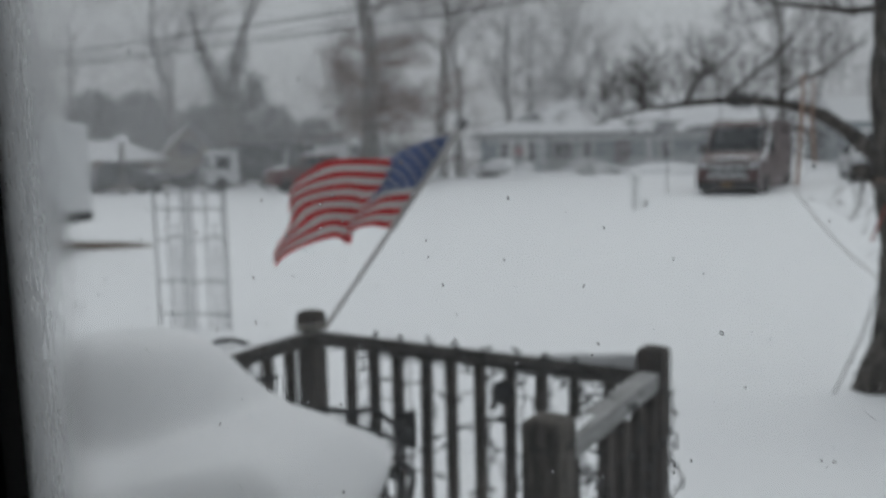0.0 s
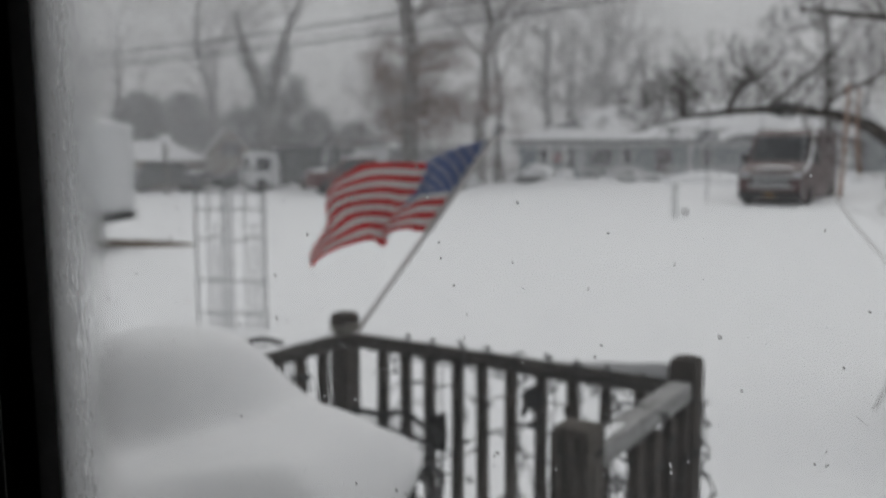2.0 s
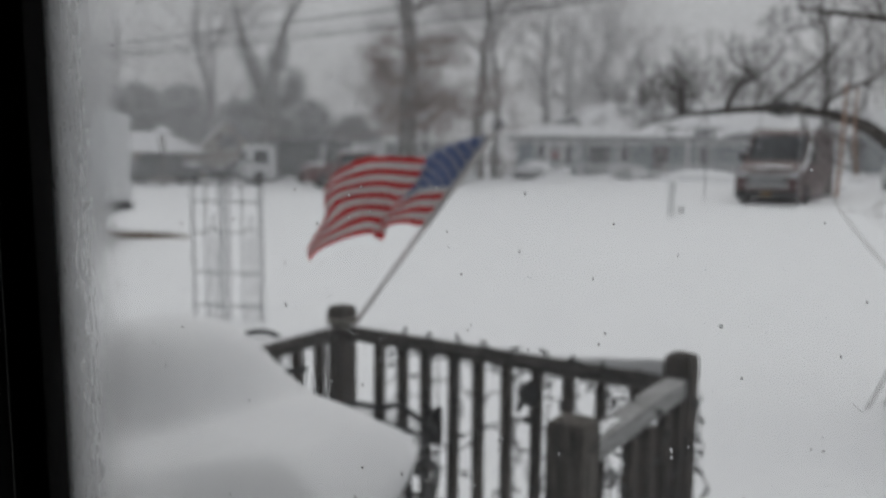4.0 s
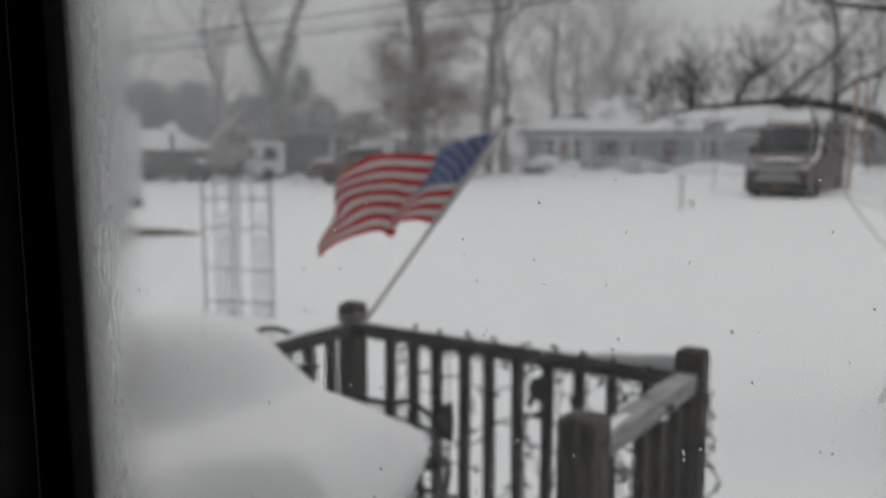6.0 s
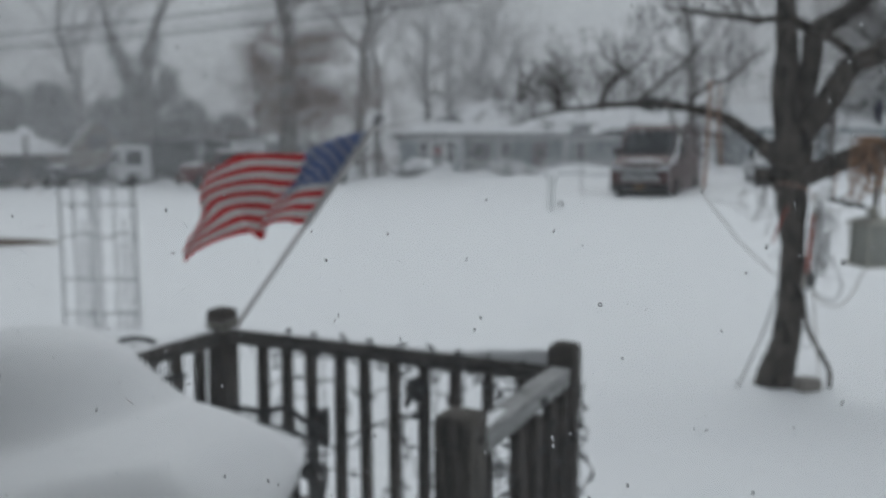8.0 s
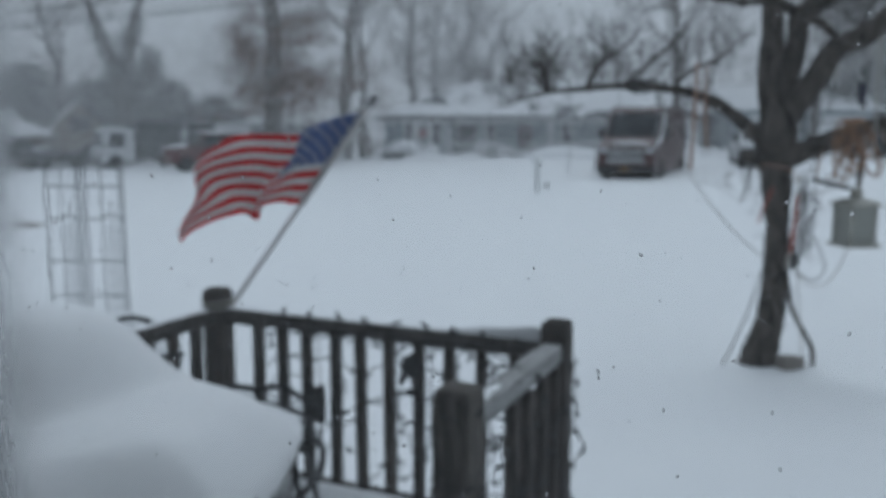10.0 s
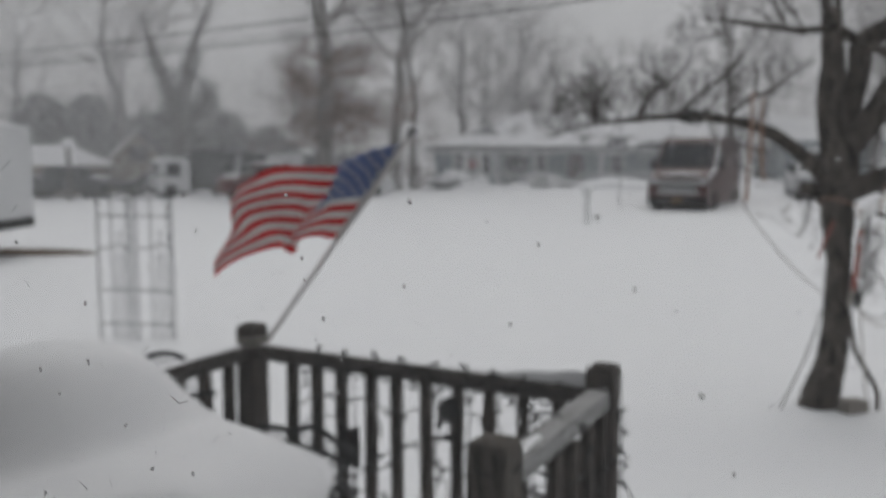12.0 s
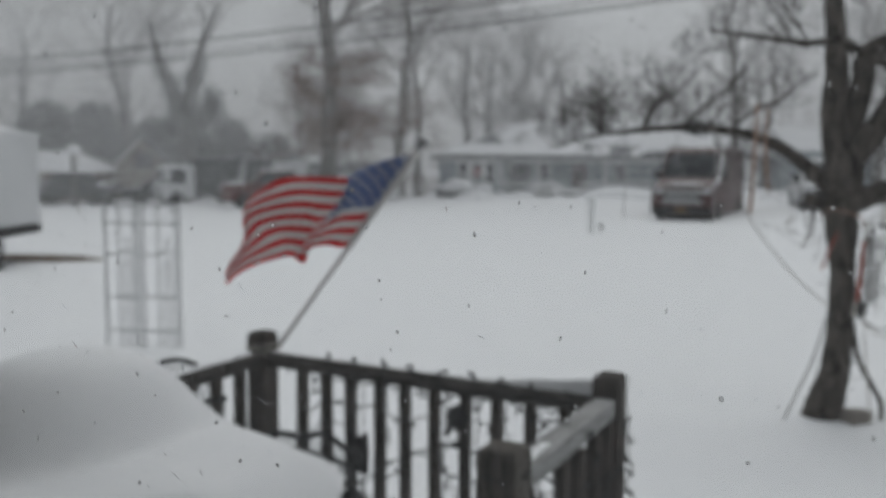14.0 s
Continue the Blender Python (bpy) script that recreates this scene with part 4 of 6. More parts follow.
    for k in range(13):
        x = rng.uniform(0.20, 0.34)
        z0 = rng.uniform(1.45, 1.75)
        pts, z = [], z0
        while z > 0.95:
            pts.append((x + rng.gauss(0, 0.025), -0.12 + rng.gauss(0, 0.03), z))
            z -= rng.uniform(0.05, 0.10)
        vine.tube(curve_points(pts, 4), 0.0035, 4)
        for p in pts[1:]:
            grow(vine, rng, Vector(p), Vector((rng.gauss(0.6, 0.5), rng.gauss(0, 0.4), rng.gauss(0.1, 0.5))).normalized(), 0.07, 0.002, 1, 3, 0.1, (1, 2), 0.8, 0.0013)
    for k in range(60):
        z = rng.uniform(0.35, 1.6)
        a = rng.uniform(0, 6.28)
        p = Vector((0.10 + 0.12 * math.cos(a), 0.12 * math.sin(a), z))
        grow(vine, rng, p, Vector((math.cos(a), math.sin(a), rng.gauss(0, 0.4))).normalized(), 0.05, 0.0022, 1, 3, 0.1, (1, 2), 0.8, 0.0013)
    part("vines", vine, TWIG, tree, "dry leafless vines clinging to the trunk")


def hang(name, label, category, pts, r, mat, group="", sides=6, wobble=0.0, seed=0):
    rng = random.Random(seed)
    line = [p + Vector((rng.gauss(0, wobble), rng.gauss(0, wobble), 0)) for p in curve_points(pts, 8)]
    return solid(name, Shape().tube(line, r, sides), mat, label, category, TREE, group)


def ribbon(pts, width, thick=0.002):
    """A flat strap along points, turned a little as it hangs."""
    s = Shape()
    line = curve_points(pts, 8)
    vs, n = [], len(line)
    for i, p in enumerate(line):
        a = 0.5 * math.sin(i * 0.5)
        w = Vector((math.cos(a), math.sin(a), 0)) * width / 2
        t = Vector((-math.sin(a), math.cos(a), 0)) * thick
        vs += [p - w - t, p + w - t, p + w + t, p - w + t]
    fs = [(i * 4 + k, i * 4 + (k + 1) % 4, (i + 1) * 4 + (k + 1) % 4, (i + 1) * 4 + k) for i in range(n - 1) for k in range(4)]
    fs += [(0, 1, 2, 3), ((n - 1) * 4 + 3, (n - 1) * 4 + 2, (n - 1) * 4 + 1, (n - 1) * 4)]
    return s.add(vs, fs)


def twisted(p0, p1, r, turns):
    """Two strands of a rope laid round one another."""
    s = Shape()
    p0, p1 = Vector(p0), Vector(p1)
    for k in range(2):
        s.tube([p0.lerp(p1, i / 60) + Vector((math.cos(i / 60 * turns * 6.28 + k * 3.14), math.sin(i / 60 * turns * 6.28 + k * 3.14), 0)) * r * 0.6 for i in range(61)], r * 0.55, 5)
    return s


def make_hanging():
    rng = random.Random(8)
    solid("hanging_strap", ribbon(lz([(-0.545, 2.52), (-0.55, 2.16), (-0.56, 1.9), (-0.57, 1.64)], 0.2, 0.2), 0.03), STRAP, "faded orange strap looped over the low limb", "strap", TREE, "hanging straps")
    solid("hanging_strap", ribbon(lz([(-0.47, 2.48), (-0.475, 2.16), (-0.44, 1.81)], 0.18, 0.18), 0.024), STRAP, "faded orange strap with a frayed end", "strap", TREE, "hanging straps")
    solid("hanging_strap", ribbon(lz([(0.20, 1.60), (0.19, 1.35), (0.17, 1.13), (0.14, 0.86)], -0.16, -0.15), 0.028), CORD, "pale strap tied down the trunk", "strap", TREE, "hanging straps")
    solid("hanging_strap", ribbon(lz([(0.02, 1.52), (-0.05, 1.36), (-0.10, 1.22)], -0.10, -0.12), 0.022), TAPE, "red strap end hanging off the trunk", "strap", TREE, "hanging straps")
    solid("red_tape_knot", ribbon(lz([(0.185, 1.45), (0.178, 1.24), (0.160, 0.98)], -0.172, -0.165), 0.036, 0.004), TAPE, "red tape knot on a pale strap", "strap", TREE)
    band = Shape().tube([(0.085 + 0.155 * math.cos(a), 0.155 * math.sin(a), 1.62 + 0.07 * math.cos(a + 2.5)) for a in np.linspace(0, 6.28, 28)], 0.006, 6)
    solid("trunk_band", band, STRAP, "faded orange band wrapped round the trunk", "strap", TREE)
    for k, (x, z0, z1, y) in enumerate(((-1.52, 2.31, 1.55, 0.62), (-1.12, 2.32, 1.98, 0.46), (-0.82, 2.30, 1.54, 0.35))):
        ch = Shape()
        n = int((z0 - z1) / 0.028)
        for i in range(n):
            z = z0 - i * 0.028
            ch.lathe([(0.002, -0.013), (0.0065, -0.006), (0.0065, 0.006), (0.002, 0.013)], 6, at=(x + 0.002 * math.sin(i), y, z))
        solid("hanging_chain", ch, ALLOY, "thin frosted chain hanging from the limb", "chain", TREE, "hanging chains")
    solid("twisted_rope", twisted((0.74, -0.22, 2.75), (0.74, -0.22, 1.75), 0.012, 16), CORD, "black and white twisted rope hanging down", "rope", TREE, "hanging ropes")
    solid("twisted_rope", twisted((0.45, -0.10, 2.64), (0.47, -0.10, 2.36), 0.009, 6), CORD, "short twisted rope on the upper limb", "rope", TREE, "hanging ropes")
    loops = []
    for k in range(12):
        cx, w, h = 0.59 + rng.gauss(0, 0.035), rng.uniform(0.05, 0.13), rng.uniform(0.13, 0.27)
        y, lean = -0.20 + rng.gauss(0, 0.03), rng.gauss(-0.02, 0.07)
        for a in np.linspace(0, 6.0, 20):
            drop = h * (1 - math.cos(a))
            loops.append((cx + w * math.sin(a) + lean * drop / h, y + 0.05 * math.cos(a), 2.05 - drop + rng.gauss(0, 0.004)))
    loops += [(0.55, -0.22, 1.86), (0.49, -0.23, 1.72), (0.45, -0.22, 1.62), (0.47, -0.21, 1.53), (0.53, -0.2, 1.56), (0.51, -0.2, 1.68)]
    solid("rope_coil", Shape().tube(curve_points(loops, 2), 0.0065, 6), ORANGE, "tangled coil of faded orange rope hung over the limb", "rope", TREE)
    ch = thing("tree_chime", "dark blue hanging chime with a wire hook", "wind chime", TREE @ pose(0.63, -0.2, 2.14))
    part("hook", Shape().tube(curve_points([(-0.03, 0, 0.60), (-0.01, 0, 0.42), (0.03, 0, 0.36), (0.04, 0, 0.28), (0, 0, 0.26), (-0.01, 0, 0.32), (0.02, 0, 0.22), (0.01, 0, 0.1)], 6), 0.006, 6), CABLE, ch)
    for k in range(6):
        a = k * 1.05
        part("tube", Shape().tube([(0.018 * math.cos(a), 0.018 * math.sin(a), 0.14), (0.022 * math.cos(a), 0.022 * math.sin(a), 0.0 + 0.012 * k)], 0.009, 7), PURPLE, ch)
    part("cap", Shape().lathe([(0.004, 0.13), (0.035, 0.135), (0.03, 0.16), (0.006, 0.19)], 12), PURPLE, ch)
    hang("hook_wire", "thin wire carrying the bird feeder", "wire", [(0.63, -0.2, 1.95), (0.64, -0.2, 1.7), (0.64, -0.2, 1.49)], 0.006, IRON)
    solid("feeder_bracket", Shape().tube([(0.68, -0.2, 1.94), (0.66, -0.2, 1.60), (0.65, -0.2, 1.49)], [0.018, 0.022, 0.016], 8), STONE, "grey wooden arm above the feeder", "bracket", TREE)
    fd = thing("bird_feeder", "cream lantern-shaped bird feeder with lattice panes", "bird feeder", TREE @ pose(0.64, -0.2, 1.04, 0, 0, 12))
    part("tray", Shape().lathe([(0.16, 0.0), (0.205, 0.012), (0.205, 0.03), (0.19, 0.034), (0.17, 0.024), (0.02, 0.022)], 4), FEEDER, fd, m=pose(0, 0, 0, 0, 0, 45))
    part("roof", Shape().lathe([(0.02, 0.33), (0.198, 0.33), (0.204, 0.342), (0.13, 0.375), (0.05, 0.395), (0.036, 0.40)], 4), FEEDER, fd, m=pose(0, 0, 0, 0, 0, 45))
    part("finial", Shape().lathe([(0.02, 0.395), (0.045, 0.41), (0.05, 0.435), (0.04, 0.46), (0.01, 0.475)], 14), FEEDER, fd)
    part("glass_body", Shape().box(-0.105, -0.105, 0.03, 0.105, 0.105, 0.33), FROST, fd, "frosted panes")
    for sx in (-1, 1):
        for sy in (-1, 1):
            part("corner_bar", Shape().box(sx * 0.108 - 0.008, sy * 0.108 - 0.008, 0.025, sx * 0.108 + 0.008, sy * 0.108 + 0.008, 0.335, cut=0.003), FEEDER, fd)
    for q in range(4):
        lat = Shape()
        for k in range(-1, 3):
            for sg in (1, -1):
                a, b = -0.1 + k * 0.075, -0.1 + k * 0.075 + 0.15
                pa, pb = (a, 0.05), (b, 0.31)
                xs0, xs1 = (pa[0], pb[0]) if sg > 0 else (-pa[0], -pb[0])
                t0 = max(0.0, (-0.1 - min(xs0, xs1)) / 0.15)
                t1 = min(1.0, (0.1 - min(xs0, xs1)) / 0.15)
                if t1 - t0 > 0.1:
                    lo, hi = (t0, t1) if sg > 0 else (1 - t1, 1 - t0)
                    lat.tube([(xs0 + (xs1 - xs0) * t, -0.109, 0.05 + 0.26 * t) for t in (lo, hi)], 0.003, 4)
        part("lattice", lat, FEEDER, fd, m=pose(0, 0, 0, 0, 0, 90 * q))
    solid("hanging_dish", Shape().lathe([(0.01, -0.012), (0.12, -0.006), (0.165, 0.012), (0.16, 0.016), (0.1, 0.004), (0.01, 0.0)], 24), CABLE, "shallow black dish tilted under the rope", "dish", TREE @ pose(0.45, -0.16, 1.53, 0, 14, 0))
    hang("guy_cable", "thin grey cable slanting from the limb to the trunk", "cable", lz([(-0.83, 2.30), (-0.72, 1.95), (-0.59, 1.60), (-0.28, 1.18), (-0.02, 0.93)], 0.35, -0.08), 0.0045, STONE)
    hang("guy_wire", "thin wire slanting from the trunk to the snow", "wire", lz([(0.0, 0.92), (-0.05, 0.79), (-0.15, 0.45), (-0.36, -0.05)], -0.10, -0.1), 0.006, CABLE)
    hang("leaning_stick", "short dead stick leaning beside the trunk", "branch", lz([(0.16, 0.80), (0.22, 0.52), (0.34, 0.30), (0.41, 0.16), (0.41, 0.0)], -0.1, -0.1), 0.019, BARK)
    hang("thin_cord", "thin pale cord hanging to the snow", "cord", lz([(0.21, 0.95), (0.28, 0.25), (0.31, -0.02)], -0.15, -0.2), 0.006, CORD)
    hang("cord_loop", "slack loop of cord below the feeder", "cord", lz([(0.20, 0.86), (0.30, 0.74), (0.42, 0.72), (0.52, 0.83), (0.60, 1.03)], -0.15, -0.2), 0.006, CORD)
    hang("cord_loop", "second slack cord beside the trunk", "cord", lz([(0.21, 0.84), (0.36, 0.76), (0.45, 0.86), (0.38, 1.05), (0.28, 1.2)], -0.15, -0.15), 0.005, CABLE)
    hang("cord_loop", "cord running from the vines to the limb", "cord", lz([(0.30, 1.45), (0.44, 1.50), (0.58, 1.55), (0.66, 1.66)], -0.15, -0.15), 0.005, CORD)
    solid("wired_clump", Shape().tube(curve_points([(rng.gauss(0.2, 0.03), -0.14 + rng.gauss(0, 0.02), rng.gauss(0.93, 0.05)) for _ in range(26)], 3), 0.006, 5), CABLE, "knot of dark wire tied against the trunk", "wire", TREE)
    solid("stone_block", Shape().box(-0.10, -0.07, -0.05, 0.10, 0.07, 0.13, cut=0.015), STONE, "rough pale block at the foot of the tree", "stone", TREE @ pose(0.20, -0.16, 0.0, 0, 4, 25))
    solid("limb_tie", Shape().tube(curve_points([(-0.98 + rng.gauss(0, 0.05), 0.42 + rng.gauss(0, 0.03), 2.33 + rng.gauss(0, 0.05)) for _ in range(24)], 3), 0.009, 5), CABLE, "tangle of black cord tied round the limb", "cord", TREE)


make_tree()
make_hanging()


def make_trellis():
    for k, (lat, w) in enumerate(((-4.345, 0.36), (-3.91, 0.40))):
        tr = thing("garden_trellis", "slim grey iron garden trellis panel standing in snow", "trellis", far_pose(lat, 9.07 - 0.02 * k, 0.0, 3), "trellis panels")
        h = 1.565
        for x in (0.0, w, w - 0.045, w * 0.42):
            part("upright", Shape().tube([(x, 0, -0.25), (x, 0, h)], 0.010 if x in (0.0, w) else 0.0068, 6), TRELLISIRON, tr)
        for z in (h, h - 0.20, h - 1.02, h - 1.40):
            part("crossbar", Shape().tube([(0, 0, z), (w * 0.5, 0, z), (w, 0, z - 0.01)], 0.0075, 6), TRELLISIRON, tr)
        part("arch", Shape().tube(curve_points([(0, 0, h - 0.55), (w * 0.42, 0, h - 0.55), (w * 0.66, 0, h - 0.50), (w * 0.88, 0, h - 0.56), (w, 0, h - 0.58)], 5), 0.007, 6), TRELLISIRON, tr)
        cx = w * 0.67
        part("hoop", Shape().tube([(cx - 0.042, 0, -0.1), (cx - 0.042, 0, h - 0.68)] + [(cx - 0.042 * math.cos(a), 0, h - 0.68 + 0.05 * math.sin(a)) for a in np.linspace(0.2, 2.94, 8)] + [(cx + 0.042, 0, h - 0.68), (cx + 0.042, 0, -0.1)], 0.0045, 5), TRELLISIRON, tr)
        part("spike", Shape().tube([(cx, 0, -0.1), (cx, 0, h - 0.42), (cx, 0, h - 0.40), (cx, 0, h - 0.36)], [0.0045, 0.0045, 0.014, 0.002], 6), TRELLISIRON, tr)


make_trellis()

# ---- the house across the yard ----


def make_house():
    d0 = 53.7
    z0 = 0.16
    house = thing("ranch_house", "low blue-grey ranch house with a white porch and snowy roof", "house", far_pose(-3.95, d0, z0))
    W = 19.6
    wing = 3.83
    eave = 2.60
    walls = Shape()
    walls.box(0.0, 0.0, -1.0, wing, 9.0, eave - 0.22)
    part("wall", walls, SIDING, house)
    part("wall", Shape().box(wing, 2.2, -1.0, W, 9.0, eave - 0.22), SIDING, house, "recessed wall behind the porch")
    part("porch_floor", Shape().box(wing, 0.1, -1.0, W, 2.2, 0.28), WHITE, house)
    part("fascia", Shape().box(-0.5, -0.45, eave - 0.22, W + 0.4, -0.38, eave).box(-0.54, -0.38, eave - 0.22, -0.46, 9.4, eave), WHITE, house, "white fascia board")
    part("soffit", Shape().box(-0.46, -0.38, eave - 0.20, W + 0.4, 2.4, eave - 0.15), WHITE, house)
    # hipped roof with a long ridge, and the lower hip of the front wing
    rd = 4.65
    rv = [(-0.58, -0.5, eave), (W + 0.5, -0.5, eave), (W + 0.5, 9.6, eave), (-0.58, 9.6, eave), (5.6, 4.6, rd + 0.35), (W - 4.2, 4.6, rd + 0.35)]
    part("roof", Shape().add(rv + [(x, y, z - 0.12) for x, y, z in rv[:4]], [(0, 1, 5, 4), (1, 2, 5), (2, 3, 4, 5), (3, 0, 4), (6, 9, 8, 7), (0, 6, 7, 1), (1, 7, 8, 2), (2, 8, 9, 3), (3, 9, 6, 0)]), SHINGLE, house, "dark shingle roof", flat=True)
    part("vent_pipe", Shape().tube([(6.4, 2.6, 3.8), (6.4, 2.6, 4.55)], 0.09, 8), BLACKPLASTIC, house)
    part("vent_pipe", Shape().tube([(8.3, 4.5, 4.6), (8.3, 4.5, 5.25)], 0.06, 8), BLACKPLASTIC, house)
    # snow lying on the roof, blown off in patches
    sl = (rd + 0.35 - eave) / 5.1
    rng = random.Random(4)
    vs, fs, n, k = [], [], 90, 30
    for j in range(k):
        for i in range(n):
            x, y = -0.52 + (W + 0.9) * i / (n - 1), -0.45 + 5.05 * j / (k - 1)
            z = eave + (y + 0.5) * sl
            hip = eave + max(0.0, x + 0.58) * (rd + 0.35 - eave) / 6.18
            z = min(z, hip)
            c = noise.noise((x * 0.55, y * 0.75, 3)) + 0.35 * noise.noise((x * 1.6, y * 1.6, 9)) + 1.0
            if 1.2 < x < 5.4 and 1.0 < y < 2.6 + 0.2 * x:
                c -= 1.0
            if 5.0 < x < 7.6 and y > 4.2:
                c -= 1.2
            if x > 9.0 and y < 1.2:
                c -= 1.1
            if 5.4 < x < 13.0 and 1.2 < y < 4.9:
                c += 0.6
            if x < 1.5 and y < 3:
                c -= 0.35
            vs.append((x, y, z + max(-0.05, min(0.13, c * 0.5))))
    fs = [(j * n + i, j * n + i + 1, (j + 1) * n + i + 1, (j + 1) * n + i) for j in range(k - 1) for i in range(n - 1)]
    part("roof_snow", Shape().add(vs, fs), SNOW, house, "patches of wind-blown snow on the roof")

    def window(x0, x1, z0_, z1, y, mat, sash=True, wide=0.09):
        wn_ = part("window", Shape().box(x0 - wide, y - 0.06, z0_ - wide, x1 + wide, y - 0.02, z0_).box(x0 - wide, y - 0.06, z1, x1 + wide, y - 0.02, z1 + wide).box(x0 - wide, y - 0.06, z0_, x0, y - 0.02, z1).box(x1, y - 0.06, z0_, x1 + wide, y - 0.02, z1), WHITE, house, "white framed window")
        part("pane", Shape().box(x0, y - 0.03, z0_, x1, y - 0.01, z1), mat, wn_)
        if sash:
            part("sash_bar", Shape().box(x0, y - 0.05, (z0_ + z1) / 2 - 0.03, x1, y - 0.025, (z0_ + z1) / 2 + 0.03), WHITE, wn_)

    window(1.27, 1.79, 1.0, 2.24, 0.0, DARKGLASS, wide=0.12)
    window(2.02, 2.76, 1.0, 2.24, 0.0, CURTAIN, False, 0.12)
    window(2.99, 3.48, 1.0, 2.24, 0.0, DARKGLASS, wide=0.12)
    wr = thing("door_wreath", "round red wreath hung in the house window", "wreath", house.matrix_world @ pose(2.39, -0.10, 1.66, 90))
    part("ring", Shape().tube([(0.20 * math.cos(a), 0.20 * math.sin(a), 0) for a in np.linspace(0, 6.28, 20)], 0.09, 8), WREATH, wr)
    window(4.50, 5.85, 0.85, 2.2, 2.2, DARKGLASS, False)
    window(6.45, 7.05, 1.2, 2.2, 2.2, DARKGLASS)
    window(11.35, 12.0, 1.1, 2.2, 2.2, DARKGLASS)
    window(14.6, 16.0, 1.1, 2.2, 2.2, DARKGLASS)
    door = part("door", Shape().box(8.55, 2.14, 0.28, 9.5, 2.20, 2.25), DOORPAINT, house, "dark red-brown front door")
    part("door_pane", Shape().box(8.85, 2.11, 1.2, 9.2, 2.14, 1.9), DARKGLASS, door)
    for x in (3.92, 6.28, 10.45, 15.0, 19.4):
        part("porch_post", Shape().box(x - 0.09, -0.05, 0.28, x + 0.09, 0.13, eave - 0.22, cut=0.01), WHITE, house)
    for x0, x1 in ((4.02, 6.18), (6.38, 7.5), (8.9, 10.35), (10.55, 14.9), (15.1, 19.3)):
        rail = part("porch_rail", Shape().box(x0, 0.0, 1.02, x1, 0.08, 1.10).box(x0, 0.0, 0.36, x1, 0.08, 0.42), WHITE, house)
        bal = Shape().box(-0.02, 0.02, 0.42, 0.02, 0.06, 1.02).mesh("picket", WHITE)
        for i in range(int((x1 - x0) / 0.14)):
            part("picket", bal, WHITE, rail, m=pose(x0 + 0.07 + i * 0.14, 0, 0))
    ramp = thing("entry_ramp", "white railed entry ramp heaped with snow", "ramp", house.matrix_world @ pose(5.71, -3.2, -0.25))
    part("ramp_floor", Shape().add([(0, 0, 0.1), (5.2, 0, -0.2), (5.2, 1.4, -0.2), (0, 1.4, 0.5), (0, 0, -0.4), (5.2, 0, -0.4), (5.2, 1.4, -0.4), (0, 1.4, -0.4)], [(0, 1, 2, 3), (4, 7, 6, 5), (0, 4, 5, 1), (1, 5, 6, 2), (2, 6, 7, 3), (3, 7, 4, 0)]), WHITE, ramp)
    part("ramp_panel", Shape().box(0, -0.05, 0.0, 2.0, 0.05, 1.25), WHITE, ramp)
    part("ramp_rail", Shape().box(2.0, -0.04, 0.85, 5.2, 0.04, 0.95).box(2.0, -0.04, 0.1, 5.2, 0.04, 0.18), WHITE, ramp)
    pk = Shape().box(-0.03, -0.03, 0.1, 0.03, 0.03, 0.9).mesh("picket", WHITE)
    for i in range(21):
        part("picket", pk, WHITE, ramp, m=pose(2.1 + i * 0.152, 0, 0))


def lump(rng, rx, ry, rz, seed, rough=0.2):
    """An uneven rounded mound."""
    vs, fs, n, k = [], [], 18, 9
    for j in range(k + 1):
        e = math.pi / 2 * j / k
        for i in range(n):
            a = 2 * math.pi * i / n
            q = 1 + rough * noise.noise((math.cos(a) * 1.7 + seed, math.sin(a) * 1.7, e * 2))
            vs.append((rx * math.cos(e) * math.cos(a) * q, ry * math.cos(e) * math.sin(a) * q, rz * math.sin(e) * q))
    fs = [(j * n + i, j * n + (i + 1) % n, (j + 1) * n + (i + 1) % n, (j + 1) * n + i) for j in range(k) for i in range(n)]
    return Shape().add(vs, fs)


